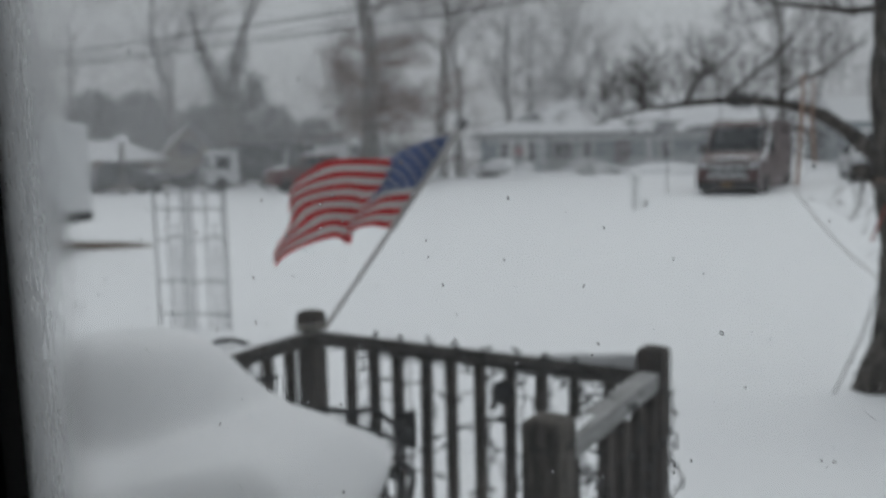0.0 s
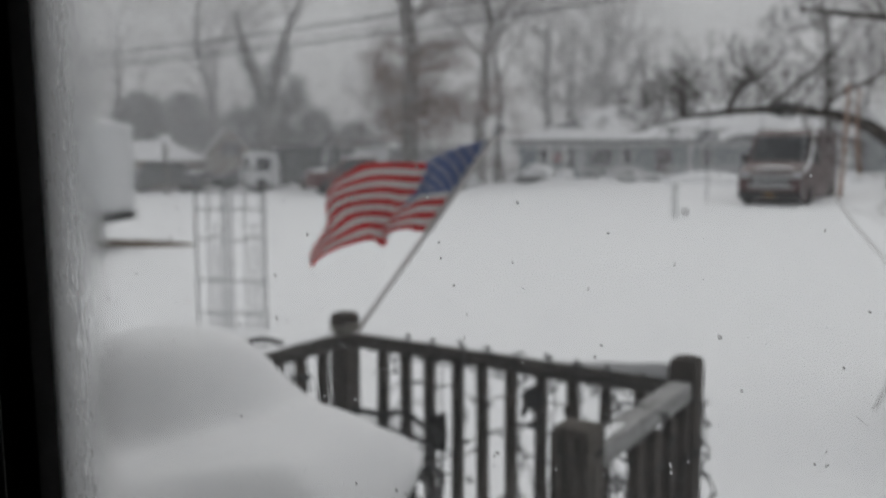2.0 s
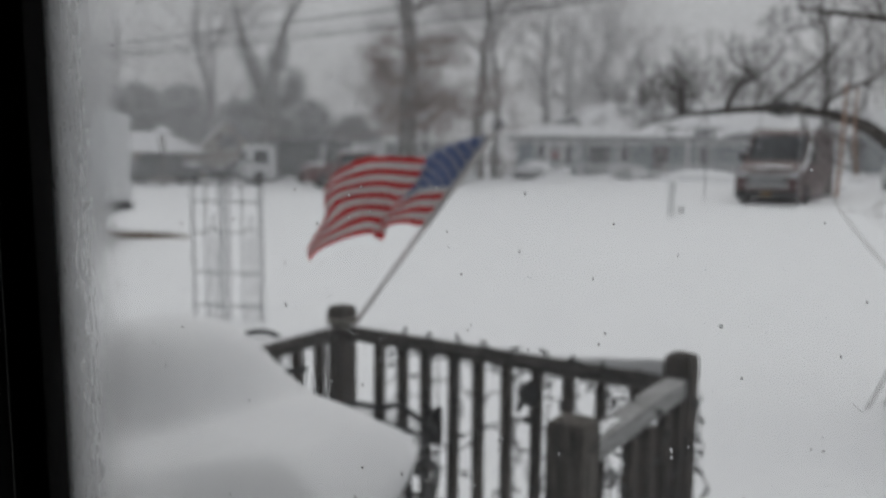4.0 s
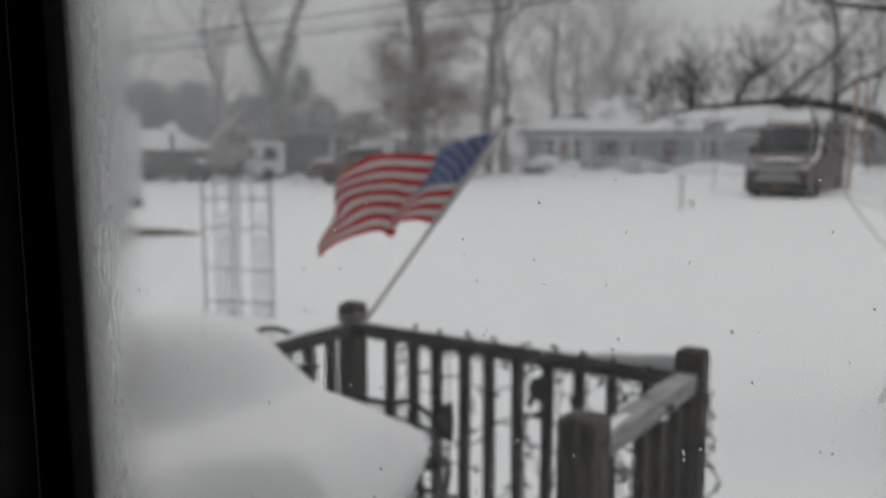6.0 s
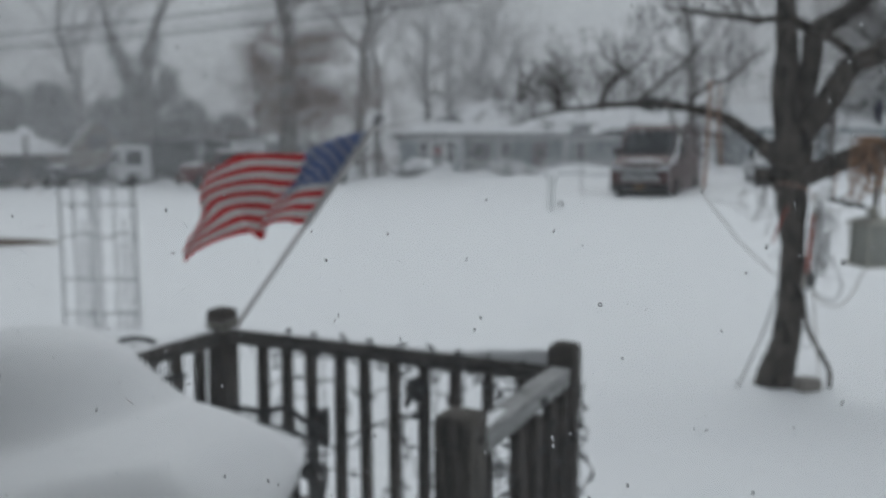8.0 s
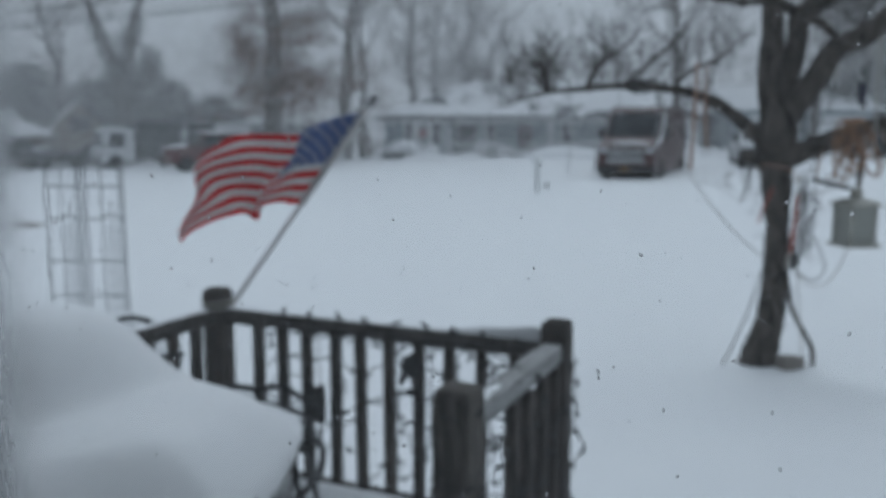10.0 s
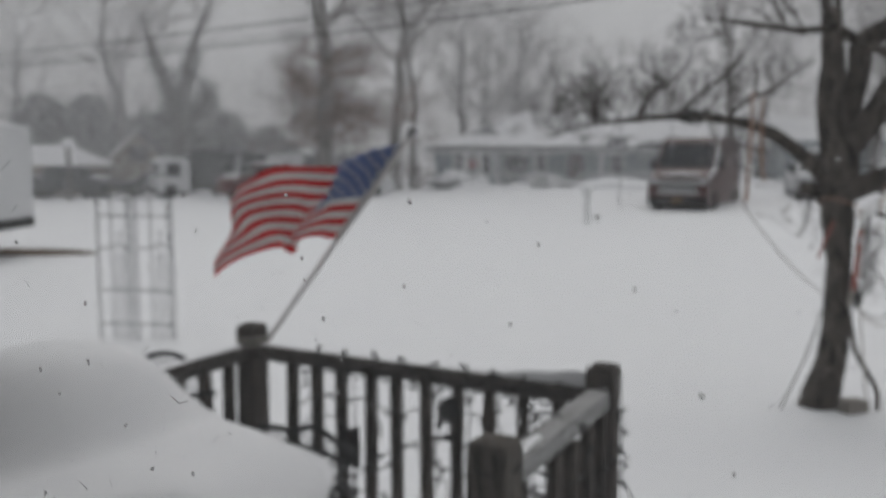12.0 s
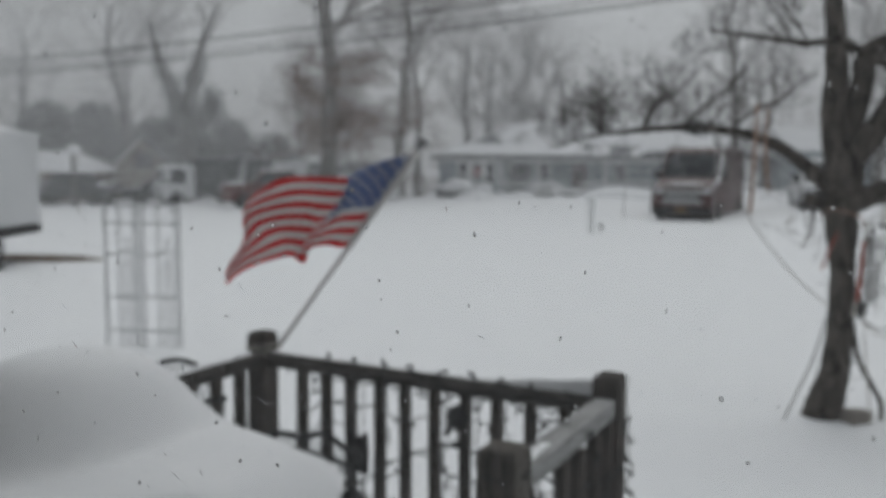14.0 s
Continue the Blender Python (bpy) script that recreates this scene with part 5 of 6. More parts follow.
def make_house_yard():
    rng = random.Random(6)
    for i, (lat, d, rx, rz) in enumerate(((-2.45, 48.0, 1.2, 1.0), (-3.1, 48.3, 0.8, 0.7), (-1.0, 48.8, 0.75, 0.7), (2.5, 47.0, 0.7, 0.42), (3.8, 47.0, 0.75, 0.45), (0.9, 48.5, 0.6, 0.45))):
        b = thing("low_shrub", "rounded evergreen shrub under a cap of snow", "shrub", far_pose(lat, d), "house shrubs")
        s = Shape()
        for _ in range(9):
            leaves(s, rng, (rng.gauss(0, rx * 0.35), rng.gauss(0, rx * 0.3), rz * rng.uniform(0.2, 0.7)), rx * 0.55, 70, 0.06)
        part("foliage", s, EVERGREEN, b)
        part("snow_cap", lump(rng, rx * 0.85, rx * 0.7, rz * 0.62, i * 3.1), SNOW, b, "white snow cap", m=pose(0, 0.1, rz * 0.42))
    for i, (lat, d, rx, rz) in enumerate(((-1.1, 46.5, 1.5, 0.45), (1.2, 48.0, 1.1, 0.35), (6.2, 45, 2.0, 0.6), (7.6, 42, 1.8, 0.5), (9.0, 36, 1.6, 0.45))):
        solid("snow_drift", lump(rng, rx, rx * 0.7, rz, 20 + i, 0.12), SNOW, "low rounded drift of snow by the house", "snow", far_pose(lat, d) @ pose(0, 0, -0.08), "snow drifts")
    sh = thing("brown_bush", "leafless reddish brown bush beside the house", "bush", far_pose(-4.9, 52.5))
    s = Shape()
    for _ in range(14):
        grow(s, rng, Vector((rng.gauss(0, 0.15), rng.gauss(0, 0.15), 0)), Vector((rng.gauss(0, 0.5), rng.gauss(0, 0.5), 1)).normalized(), 0.75, 0.025, 3, 4, 0.1, (2, 3), 0.8, 0.008)
    part("stems", s, SHRUB, sh)
    mb = thing("mailbox", "white mailbox on a post capped with snow", "mailbox", far_pose(2.63, 24.85))
    part("post", Shape().box(-0.07, -0.07, -0.3, 0.07, 0.07, 0.80, cut=0.01), WHITE, mb)
    part("box", Shape().extrude([(-0.09, 0.80), (0.09, 0.80), (0.09, 0.92), (0.05, 1.0), (-0.05, 1.0), (-0.09, 0.92)], -0.25, 0.25), WHITE, mb)
    part("snow_cap", lump(rng, 0.16, 0.28, 0.13, 2), SNOW, mb, "snow cap", m=pose(0, 0, 0.96))
    so = thing("path_light", "small dark solar path light in the snow", "garden light", far_pose(2.93, 24.95))
    part("stake", Shape().tube([(0, 0, -0.1), (0, 0, 0.16)], 0.012, 6), BLACKPLASTIC, so)
    part("lamp_head", Shape().lathe([(0.03, 0.10), (0.055, 0.16), (0.065, 0.20), (0.03, 0.23)], 10), BLACKPLASTIC, so)
    # garage with panelled doors and a long pale fence
    g = thing("garage", "pale garage with two panelled doors", "garage", far_pose(17.6, 53, 0.55))
    part("wall", Shape().box(0, 0, -1, 9.0, 7, 2.7), SIDING, g)
    part("roof", Shape().add([(-0.3, -0.3, 2.7), (9.3, -0.3, 2.7), (9.3, 7.3, 2.7), (-0.3, 7.3, 2.7), (-0.3, 3.5, 4.3), (9.3, 3.5, 4.3)], [(0, 1, 5, 4), (2, 3, 4, 5), (0, 4, 3), (1, 2, 5), (0, 3, 2, 1)]), SNOW, g, "snow-covered roof", flat=True)
    for x in (1.0, 5.0):
        dr = part("garage_door", Shape().box(x, -0.05, -0.5, x + 3.2, -0.01, 2.3), WHITE, g, "white panelled garage door")
        for i in range(4):
            part("door_pane", Shape().box(x + 0.2 + i * 0.75, -0.07, 1.65, x + 0.75 + i * 0.75, -0.05, 2.0), DARKGLASS, dr)
    fe = thing("vinyl_fence", "long white vinyl fence along the side yard", "fence", far_pose(20.0, 46, 0.6))
    for i in range(12):
        part("fence_panel", Shape().box(i * 2.0, -0.03, -0.4, i * 2.0 + 1.9, 0.03, 1.75), WHITE, fe)
        part("fence_post", Shape().box(i * 2.0 - 0.1, -0.06, -0.5, i * 2.0, 0.06, 1.95), WHITE, fe)


make_house()
make_house_yard()

# ---- vehicles ----


def add_wheel(parent, x, y, r, w):
    """A wheel at (x, y) whose axle runs along y."""
    ty = part("wheel", Shape().lathe([(r * 0.62, -w / 2), (r * 0.95, -w / 2), (r, -w * 0.36), (r, w * 0.36), (r * 0.95, w / 2), (r * 0.62, w / 2)], 22), RUBBER, parent, m=pose(x, y, r, 90))
    part("rim", Shape().lathe([(r * 0.1, -w * 0.30), (r * 0.60, -w * 0.34), (r * 0.63, 0), (r * 0.60, w * 0.34), (r * 0.1, w * 0.30)], 18), ALLOY, ty)


def make_vehicle(name, label, category, m, length, width, outline, glass, paint, wheels, r=0.34, grille_z=(0.55, 0.85), lamp_z=0.75, snow=()):
    """A road vehicle that points along -x; its side outline is drawn across its width, the cabin leaning in above the belt line."""
    car = thing(name, label, category, m)
    belt = glass["belt"]
    top = max(z for _, z in outline)
    lean = lambda x, z: 1.0 if z <= belt else 1.0 - 0.20 * (z - belt) / max(0.01, top - belt) * glass.get("lean", 1.0)
    part("body", Shape().extrude(outline, -width / 2, width / 2, lean), paint, car, flat=True)
    # glass set just proud of the cabin
    for pts in glass["sides"]:
        for sg in (-1, 1):
            sh = Shape()
            vs = []
            for off in (0.004, 0.018):
                vs += [(x, sg * (width / 2 * lean(x, z) + off), z) for x, z in pts]
            n = len(pts)
            fs = [tuple(range(n)), tuple(range(n, 2 * n))] + [(i, (i + 1) % n, n + (i + 1) % n, n + i) for i in range(n)]
            part("side_window", sh.add(vs, fs), DARKGLASS, car, flat=True)
    (x0, z0), (x1, z1) = glass["front"]
    y0, y1 = width / 2 * lean(x0, z0) * 0.90, width / 2 * lean(x1, z1) * 0.90
    nrm = Vector((-(z1 - z0), 0, x1 - x0)).normalized()
    q = [Vector((x0, -y0, z0)), Vector((x0, y0, z0)), Vector((x1, y1, z1)), Vector((x1, -y1, z1))]
    part("windshield", Shape().add([p + nrm * 0.006 for p in q] + [p + nrm * 0.022 for p in q], [(0, 1, 2, 3), (4, 7, 6, 5), (0, 4, 5, 1), (1, 5, 6, 2), (2, 6, 7, 3), (3, 7, 4, 0)]), DARKGLASS, car, flat=True)
    for x in wheels:
        for sg in (-1, 1):
            add_wheel(car, x, sg * (width / 2 - 0.10), r, 0.24)
    part("bumper", Shape().box(-0.10, -width / 2 * 0.98, 0.28, 0.12, width / 2 * 0.98, 0.52, cut=0.03), BLACKPLASTIC, car)
    gr = part("grille", Shape().box(-0.04, -width * 0.30, grille_z[0], 0.05, width * 0.30, grille_z[1], cut=0.015), BLACKPLASTIC, car)
    for k in range(3):
        z = grille_z[0] + (grille_z[1] - grille_z[0]) * (k + 0.5) / 3
        part("grille_bar", Shape().box(-0.055, -width * 0.29, z - 0.02, -0.03, width * 0.29, z + 0.02), CHROME, gr)
    for sg in (-1, 1):
        part("headlight", Shape().box(-0.045, sg * width * 0.40 - 0.14, lamp_z - 0.08, 0.12, sg * width * 0.40 + 0.12, lamp_z + 0.10, cut=0.03), LAMPGLASS, car)
        part("mirror", Shape().box(x0 + 0.10, sg * (width / 2 + 0.11) - 0.10, belt + 0.02, x0 + 0.20, sg * (width / 2 + 0.11) + 0.10, belt + 0.30, cut=0.03), BLACKPLASTIC, car)
    part("number_plate", Shape().box(-0.115, -0.15, 0.36, -0.098, 0.15, 0.48), PLATE, car, "plain amber plate")
    rng = random.Random(len(label))
    for sx, sz, lx, ly, lz_ in snow:
        part("snow_patch", lump(rng, lx, ly, lz_, sx), SNOW, car, "snow lying on the body", m=pose(sx, 0, sz))
    return car


def make_vehicles():
    van = make_vehicle("cargo_van", "dark red high-roofed cargo van dusted with snow", "van", pose(9.70, 27.70, land(9.70, 27.70) - 0.10, 0, 0, 90 - 33) @ Matrix.Diagonal((1, 1, 1.05, 1)), 5.6, 2.02,
                       [(0.0, 0.30), (0.0, 0.62), (0.04, 1.0), (0.12, 1.12), (0.75, 1.34), (1.0, 1.50), (1.62, 2.30), (1.85, 2.42), (2.2, 2.48), (5.3, 2.48), (5.5, 2.38), (5.56, 0.35), (5.4, 0.28), (0.2, 0.26)],
                       {"belt": 1.4, "lean": 0.35, "front": ((0.93, 1.46), (1.60, 2.24)), "sides": [[(1.15, 1.42), (1.75, 2.1), (2.2, 2.1), (2.2, 1.42)]]}, REDPAINT, (0.95, 4.5), 0.36, (0.70, 1.0), 1.02, ((0.55, 1.22, 0.35, 0.75, 0.06), (3.6, 2.44, 1.7, 0.8, 0.14)))
    part("grille_surround", Shape().box(-0.03, -0.68, 0.63, 0.03, 0.68, 0.70, cut=0.01).box(-0.03, -0.68, 1.0, 0.03, 0.68, 1.06, cut=0.01), CHROME, van, "bright grille surround")
    part("hood_panel", Shape().add([(0.06, -0.85, 1.085), (0.06, 0.85, 1.085), (0.74, 0.88, 1.352), (0.74, -0.88, 1.352), (0.06, -0.85, 1.06), (0.06, 0.85, 1.06), (0.74, 0.88, 1.32), (0.74, -0.88, 1.32)], [(0, 1, 2, 3), (4, 7, 6, 5), (0, 4, 5, 1), (1, 5, 6, 2), (2, 6, 7, 3), (3, 7, 4, 0)]), REDPAINT, van, flat=True)
    for y in (-0.50, 0.50):
        part("wiper", Shape().tube([(0.94, y + 0.35, 1.50), (1.12, y - 0.25, 1.70)], 0.012, 5), BLACKPLASTIC, van)
    for x in (2.3, 3.45):
        part("door_seam", Shape().box(x, 1.008, 0.5, x + 0.02, 1.014, 2.0), BLACKPLASTIC, van)
    part("snow_edge", Shape().tube(curve_points([(0.15, -1.0, 1.15), (0.8, -1.02, 1.40), (1.2, -1.0, 1.75), (1.62, -0.96, 2.32), (1.9, -0.9, 2.46)], 5), 0.045, 6), SNOW, van, "snow packed along the windshield pillar")
    sedan = lambda: [(0.0, 0.32), (0.02, 0.75), (0.15, 0.90), (1.15, 1.00), (1.75, 1.42), (3.1, 1.45), (3.9, 1.05), (4.6, 1.0), (4.7, 0.5), (4.6, 0.28), (0.2, 0.26)]
    pick = lambda: [(0.0, 0.42), (0.02, 0.95), (0.15, 1.12), (1.35, 1.22), (1.95, 1.82), (3.5, 1.86), (3.75, 1.25), (5.6, 1.22), (5.65, 0.6), (5.5, 0.42), (0.2, 0.38)]
    gl_s = {"belt": 0.98, "front": ((1.20, 1.03), (1.72, 1.39)), "sides": [[(1.5, 1.04), (1.85, 1.36), (2.4, 1.38), (2.4, 1.04)], [(2.5, 1.04), (2.5, 1.38), (3.05, 1.38), (3.55, 1.06)]]}
    gl_p = {"belt": 1.2, "front": ((1.40, 1.27), (1.92, 1.78)), "sides": [[(1.65, 1.26), (2.05, 1.74), (2.6, 1.76), (2.6, 1.26)], [(2.7, 1.26), (2.7, 1.76), (3.4, 1.76), (3.6, 1.3)]]}
    make_vehicle("white_car", "white car with a snowy hood parked by the van", "car", far_pose(11.9, 31.6, turn=78), 4.7, 1.85, sedan(), gl_s, WHITEPAINT, (0.9, 3.7), snow=((0.7, 0.92, 0.45, 0.7, 0.10), (2.4, 1.42, 0.8, 0.6, 0.10)))
    make_vehicle("dark_pickup", "dark blue-grey pickup truck with open bed rails", "pickup", far_pose(16.8, 36.0, turn=12), 5.6, 1.95, pick(), gl_p, DARKPAINT, (1.0, 4.6), 0.38, (0.7, 1.0), 0.95, ((0.75, 1.15, 0.5, 0.75, 0.10), (2.7, 1.83, 0.8, 0.6, 0.10)))
    make_vehicle("maroon_pickup", "maroon pickup truck with snow on its hood", "pickup", far_pose(-13.8, 41.0, turn=24), 5.6, 1.95, pick(), gl_p, MAROON, (1.0, 4.6), 0.38, (0.7, 1.0), 0.95, ((0.75, 1.15, 0.55, 0.8, 0.14), (2.7, 1.83, 0.8, 0.6, 0.12)))
    make_vehicle("grey_car", "pale grey sedan with a snowy hood near the oak", "car", far_pose(-9.9, 42.0, turn=20), 4.7, 1.85, sedan(), gl_s, WHITEPAINT, (0.9, 3.7), snow=((0.7, 0.92, 0.45, 0.7, 0.10), (2.4, 1.42, 0.8, 0.6, 0.10)))
    make_vehicle("dark_pickup", "dark pickup truck half hidden by drifting snow", "pickup", far_pose(-22.8, 49.0, turn=176), 5.6, 1.95, pick(), gl_p, DARKPAINT, (1.0, 4.6), 0.38, (0.7, 1.0), 0.95, ((0.75, 1.15, 0.5, 0.75, 0.12), (4.6, 1.2, 0.8, 0.8, 0.12)))
    make_vehicle("dark_car", "dark sedan parked beside the trucks", "car", far_pose(-23.6, 52.0, turn=10), 4.7, 1.85, sedan(), gl_s, DARKPAINT, (0.9, 3.7), snow=((0.7, 0.92, 0.45, 0.7, 0.10), (2.4, 1.42, 0.8, 0.6, 0.10)))
    make_vehicle("dark_pickup", "dark pickup truck at the yard's far edge", "pickup", far_pose(-29.0, 50.0, turn=4), 5.6, 1.95, pick(), gl_p, DARKPAINT, (1.0, 4.6), 0.38, (0.7, 1.0), 0.95, ((0.75, 1.15, 0.5, 0.75, 0.12), (2.7, 1.83, 0.8, 0.6, 0.12)))
    make_vehicle("white_motorhome", "pale boxy motorhome behind the pickup", "motorhome", far_pose(-16.5, 50.0, turn=66), 6.5, 2.2,
                 [(0.0, 0.4), (0.0, 1.0), (0.15, 1.15), (0.3, 2.35), (0.5, 2.5), (6.3, 2.5), (6.5, 2.4), (6.5, 0.45), (0.2, 0.35)],
                 {"belt": 1.2, "lean": 0.1, "front": ((0.16, 1.25), (0.28, 2.15)), "sides": [[(0.7, 1.3), (0.7, 2.0), (1.5, 2.0), (1.5, 1.3)], [(2.6, 1.4), (2.6, 2.0), (3.8, 2.0), (3.8, 1.4)]]}, WHITEPAINT, (1.1, 5.0), 0.38, (0.6, 0.9), 0.85)
    tr = make_vehicle("box_truck", "white-cabbed box truck with a dark cargo body", "truck", far_pose(-19.9, 48.0, turn=36), 6.6, 2.1,
                      [(0.0, 0.35), (0.0, 1.1), (0.22, 2.1), (0.4, 2.28), (1.75, 2.30), (1.85, 2.2), (1.9, 0.5), (1.8, 0.36)],
                      {"belt": 1.15, "lean": 0.5, "front": ((0.02, 1.22), (0.20, 2.0)), "sides": [[(0.45, 1.22), (0.6, 2.0), (1.35, 2.0), (1.35, 1.22)]]}, WHITEPAINT, (0.8, 4.8), 0.40, (0.75, 0.95), 0.72, ((1.0, 2.26, 0.7, 0.85, 0.07),))
    part("cargo_box", Shape().box(2.05, -1.1, 0.75, 6.6, 1.1, 2.65, cut=0.03), DARKPAINT, tr, "dark cargo body")
    part("chassis", Shape().box(1.8, -0.45, 0.5, 6.5, 0.45, 0.72), BLACKPLASTIC, tr)


def make_trailer():
    t = thing("cargo_trailer", "white cargo trailer on dark wheels at the yard's edge", "trailer", far_pose(-9.42, 15.2, 0.0, 6))
    part("body", Shape().box(-4.2, 0, 0.80, 0, 2.0, 2.66, cut=0.04), WHITEPAINT, t, "white box body")
    part("chassis", Shape().box(-4.2, 0.1, 0.62, 0.04, 1.9, 0.79), BLACKPLASTIC, t)
    part("rear_leg", Shape().box(-0.20, 0.0, -0.05, 0.02, 0.25, 0.70, cut=0.01), BLACKPLASTIC, t)
    part("roof_snow", lump(random.Random(1), 2.1, 1.0, 0.16, 4), SNOW, t, "snow on the roof", m=pose(-2.1, 1.0, 2.63))
    for x in (-0.62, -1.5):
        add_wheel(t, x, 0.1, 0.30, 0.2)
    for x in (-1.4, -2.8):
        part("panel_seam", Shape().box(x, -0.006, 0.84, x + 0.02, -0.001, 2.6), ALLOY, t)
    solid("earth_patch", lump(random.Random(2), 1.7, 0.55, 0.13, 7, 0.3), EARTH, "bare brown earth showing through the snow", "earth", far_pose(-10.1, 17.3) @ pose(0, 0, -0.03))
    solid("earth_snow", lump(random.Random(2), 0.9, 0.2, 0.05, 3, 0.3), SNOW, "thin drift of snow over the bare earth", "snow", far_pose(-9.7, 17.45) @ pose(0, 0, 0.08))


make_vehicles()
make_trailer()


def make_far_buildings():
    rng = random.Random(9)
    c = thing("gabled_cottage", "small tan cottage with steep snowy gable", "house", far_pose(-27.6, 59, -0.3, 14) @ Matrix.Diagonal((0.82, 0.82, 0.85, 1)))
    part("wall", Shape().extrude([(0, -0.5), (4.6, -0.5), (4.6, 2.6), (2.3, 5.0), (0, 2.6)], 0, 7), TAN, c, flat=True)
    for sg, x in ((1, 2.3), (-1, 2.3)):
        a = (2.3 - sg * 2.7, 2.35)
        part("roof", Shape().add([(a[0], -0.3, a[1]), (2.3, -0.3, 5.1), (2.3, 7.3, 5.1), (a[0], 7.3, a[1]), (a[0], -0.3, a[1] + 0.16), (2.3, -0.3, 5.26), (2.3, 7.3, 5.26), (a[0], 7.3, a[1] + 0.16)], [(0, 1, 2, 3), (4, 7, 6, 5), (0, 4, 5, 1), (2, 6, 7, 3), (0, 3, 7, 4), (1, 5, 6, 2)]), SNOW if sg > 0 else SHINGLE, c, "snow-covered roof slope" if sg > 0 else "dark roof slope blown bare of snow", flat=True)
    part("window", Shape().box(1.7, -0.05, 2.6, 3.3, 0.02, 3.9), DARKGLASS, c)
    s = thing("low_shed", "low open shed with a thick snowy roof", "shed", far_pose(-36.5, 54, -0.25))
    part("wall", Shape().box(0, 0, -0.5, 8.8, 5, 1.9), TAN, s)
    part("roof", Shape().add([(-0.4, -0.5, 1.9), (9.4, -0.5, 1.9), (9.4, 5.5, 1.9), (-0.4, 5.5, 1.9), (1.0, 2.5, 3.3), (7.4, 2.5, 3.3)], [(0, 1, 5, 4), (1, 2, 5), (2, 3, 4, 5), (3, 0, 4), (0, 3, 2, 1)]), SNOW, s, "thick snow on the hipped roof")
    p = thing("utility_post", "short grey post beside the parked trucks", "post", far_pose(-24.6, 47.5))
    part("shaft", Shape().tube([(0, 0, -0.2), (0, 0, 3.1)], 0.13, 9), FARBARK, p)
    part("snow_cap", lump(rng, 0.5, 0.4, 0.5, 3), SNOW, p, "clump of snow on top", m=pose(0, 0, 3.0))
    o = thing("dark_roofed_shed", "low shed with a dark hipped roof behind the motorhome", "shed", far_pose(-19.6, 57, -0.2))
    part("wall", Shape().box(0, 0, -0.5, 5.6, 4, 2.2), TAN, o)
    part("roof", Shape().add([(-0.3, -0.3, 2.2), (5.9, -0.3, 2.2), (5.9, 4.3, 2.2), (-0.3, 4.3, 2.2), (0.9, 2.0, 3.3), (4.6, 2.0, 3.3)], [(0, 1, 5, 4), (1, 2, 5), (2, 3, 4, 5), (3, 0, 4), (0, 3, 2, 1)]), SHINGLE, o, "dark shingle roof", flat=True)
    part("roof_snow", lump(rng, 0.7, 0.5, 0.14, 5), SNOW, o, "patch of snow on the roof", m=pose(3.1, 0.75, 2.62, 25))
    dk = Shape().box(0, 0, -0.4, 16, 0.15, 2.6)
    solid("dark_fence", dk, DARKPAINT, "dark board fence behind the parked trucks", "fence", far_pose(-25.5, 63, -0.1))


def bare_tree(lat, d, h, r, seed, lean=(0, 0), levels=4, split=0.45, label="tall bare grey tree at the yard's edge", leafy=0, reach=(0.03, 0.22), name="bare_tree", leaf_mat=None, leaf_lo=0.15, leaf_hi=0.5, sides=8, taper=0.72):
    rng = random.Random(seed)
    t = thing(name, label, "tree", far_pose(lat, d), "background trees")
    line, rad = [], []
    for i in range(9):
        q = i / 8
        line.append(Vector((lean[0] * q * h + rng.gauss(0, 0.02 * h) * q, lean[1] * q * h + rng.gauss(0, 0.01 * h) * q, -0.3 + q * h * 0.85)))
        rad.append(r * (1.25 - 0.25 * min(1, q * 8)) * (1 - taper * q))
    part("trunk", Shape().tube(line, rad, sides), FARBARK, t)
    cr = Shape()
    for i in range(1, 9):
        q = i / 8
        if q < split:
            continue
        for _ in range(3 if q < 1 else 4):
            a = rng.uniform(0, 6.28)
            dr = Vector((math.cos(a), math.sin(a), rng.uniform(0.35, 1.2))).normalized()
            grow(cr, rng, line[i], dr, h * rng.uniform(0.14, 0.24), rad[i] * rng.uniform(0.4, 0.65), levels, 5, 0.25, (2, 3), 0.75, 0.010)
    part("crown", cr, HAZETWIG, t, "bare branches and twigs")
    if leafy:
        lf = Shape()
        for _ in range(leafy):
            a, q = rng.gauss(0, 0.7) + math.pi * rng.randint(0, 1), rng.uniform(leaf_lo, leaf_hi)
            rr = h * rng.uniform(*reach)
            z = q * h
            br = [Vector((0, 0, z - 0.4)), Vector((math.cos(a) * rr * 0.5, math.sin(a) * rr * 0.5, z)), Vector((math.cos(a) * rr, math.sin(a) * rr, z + rng.uniform(-0.5, 0.7)))]
            cr2 = Shape().tube(br, [0.06, 0.04, 0.015], 4)
            lf.add(cr2.v, cr2.f)
            for k in range(3):
                leaves(lf, rng, br[1].lerp(br[2], k / 2) + Vector((rng.gauss(0, 0.25), rng.gauss(0, 0.25), rng.gauss(0, 0.35))), 0.68, 48, 0.085, 0.75)
        part("leaves", lf, leaf_mat or OAKLEAF, t, "clinging brown leaves")
    return t


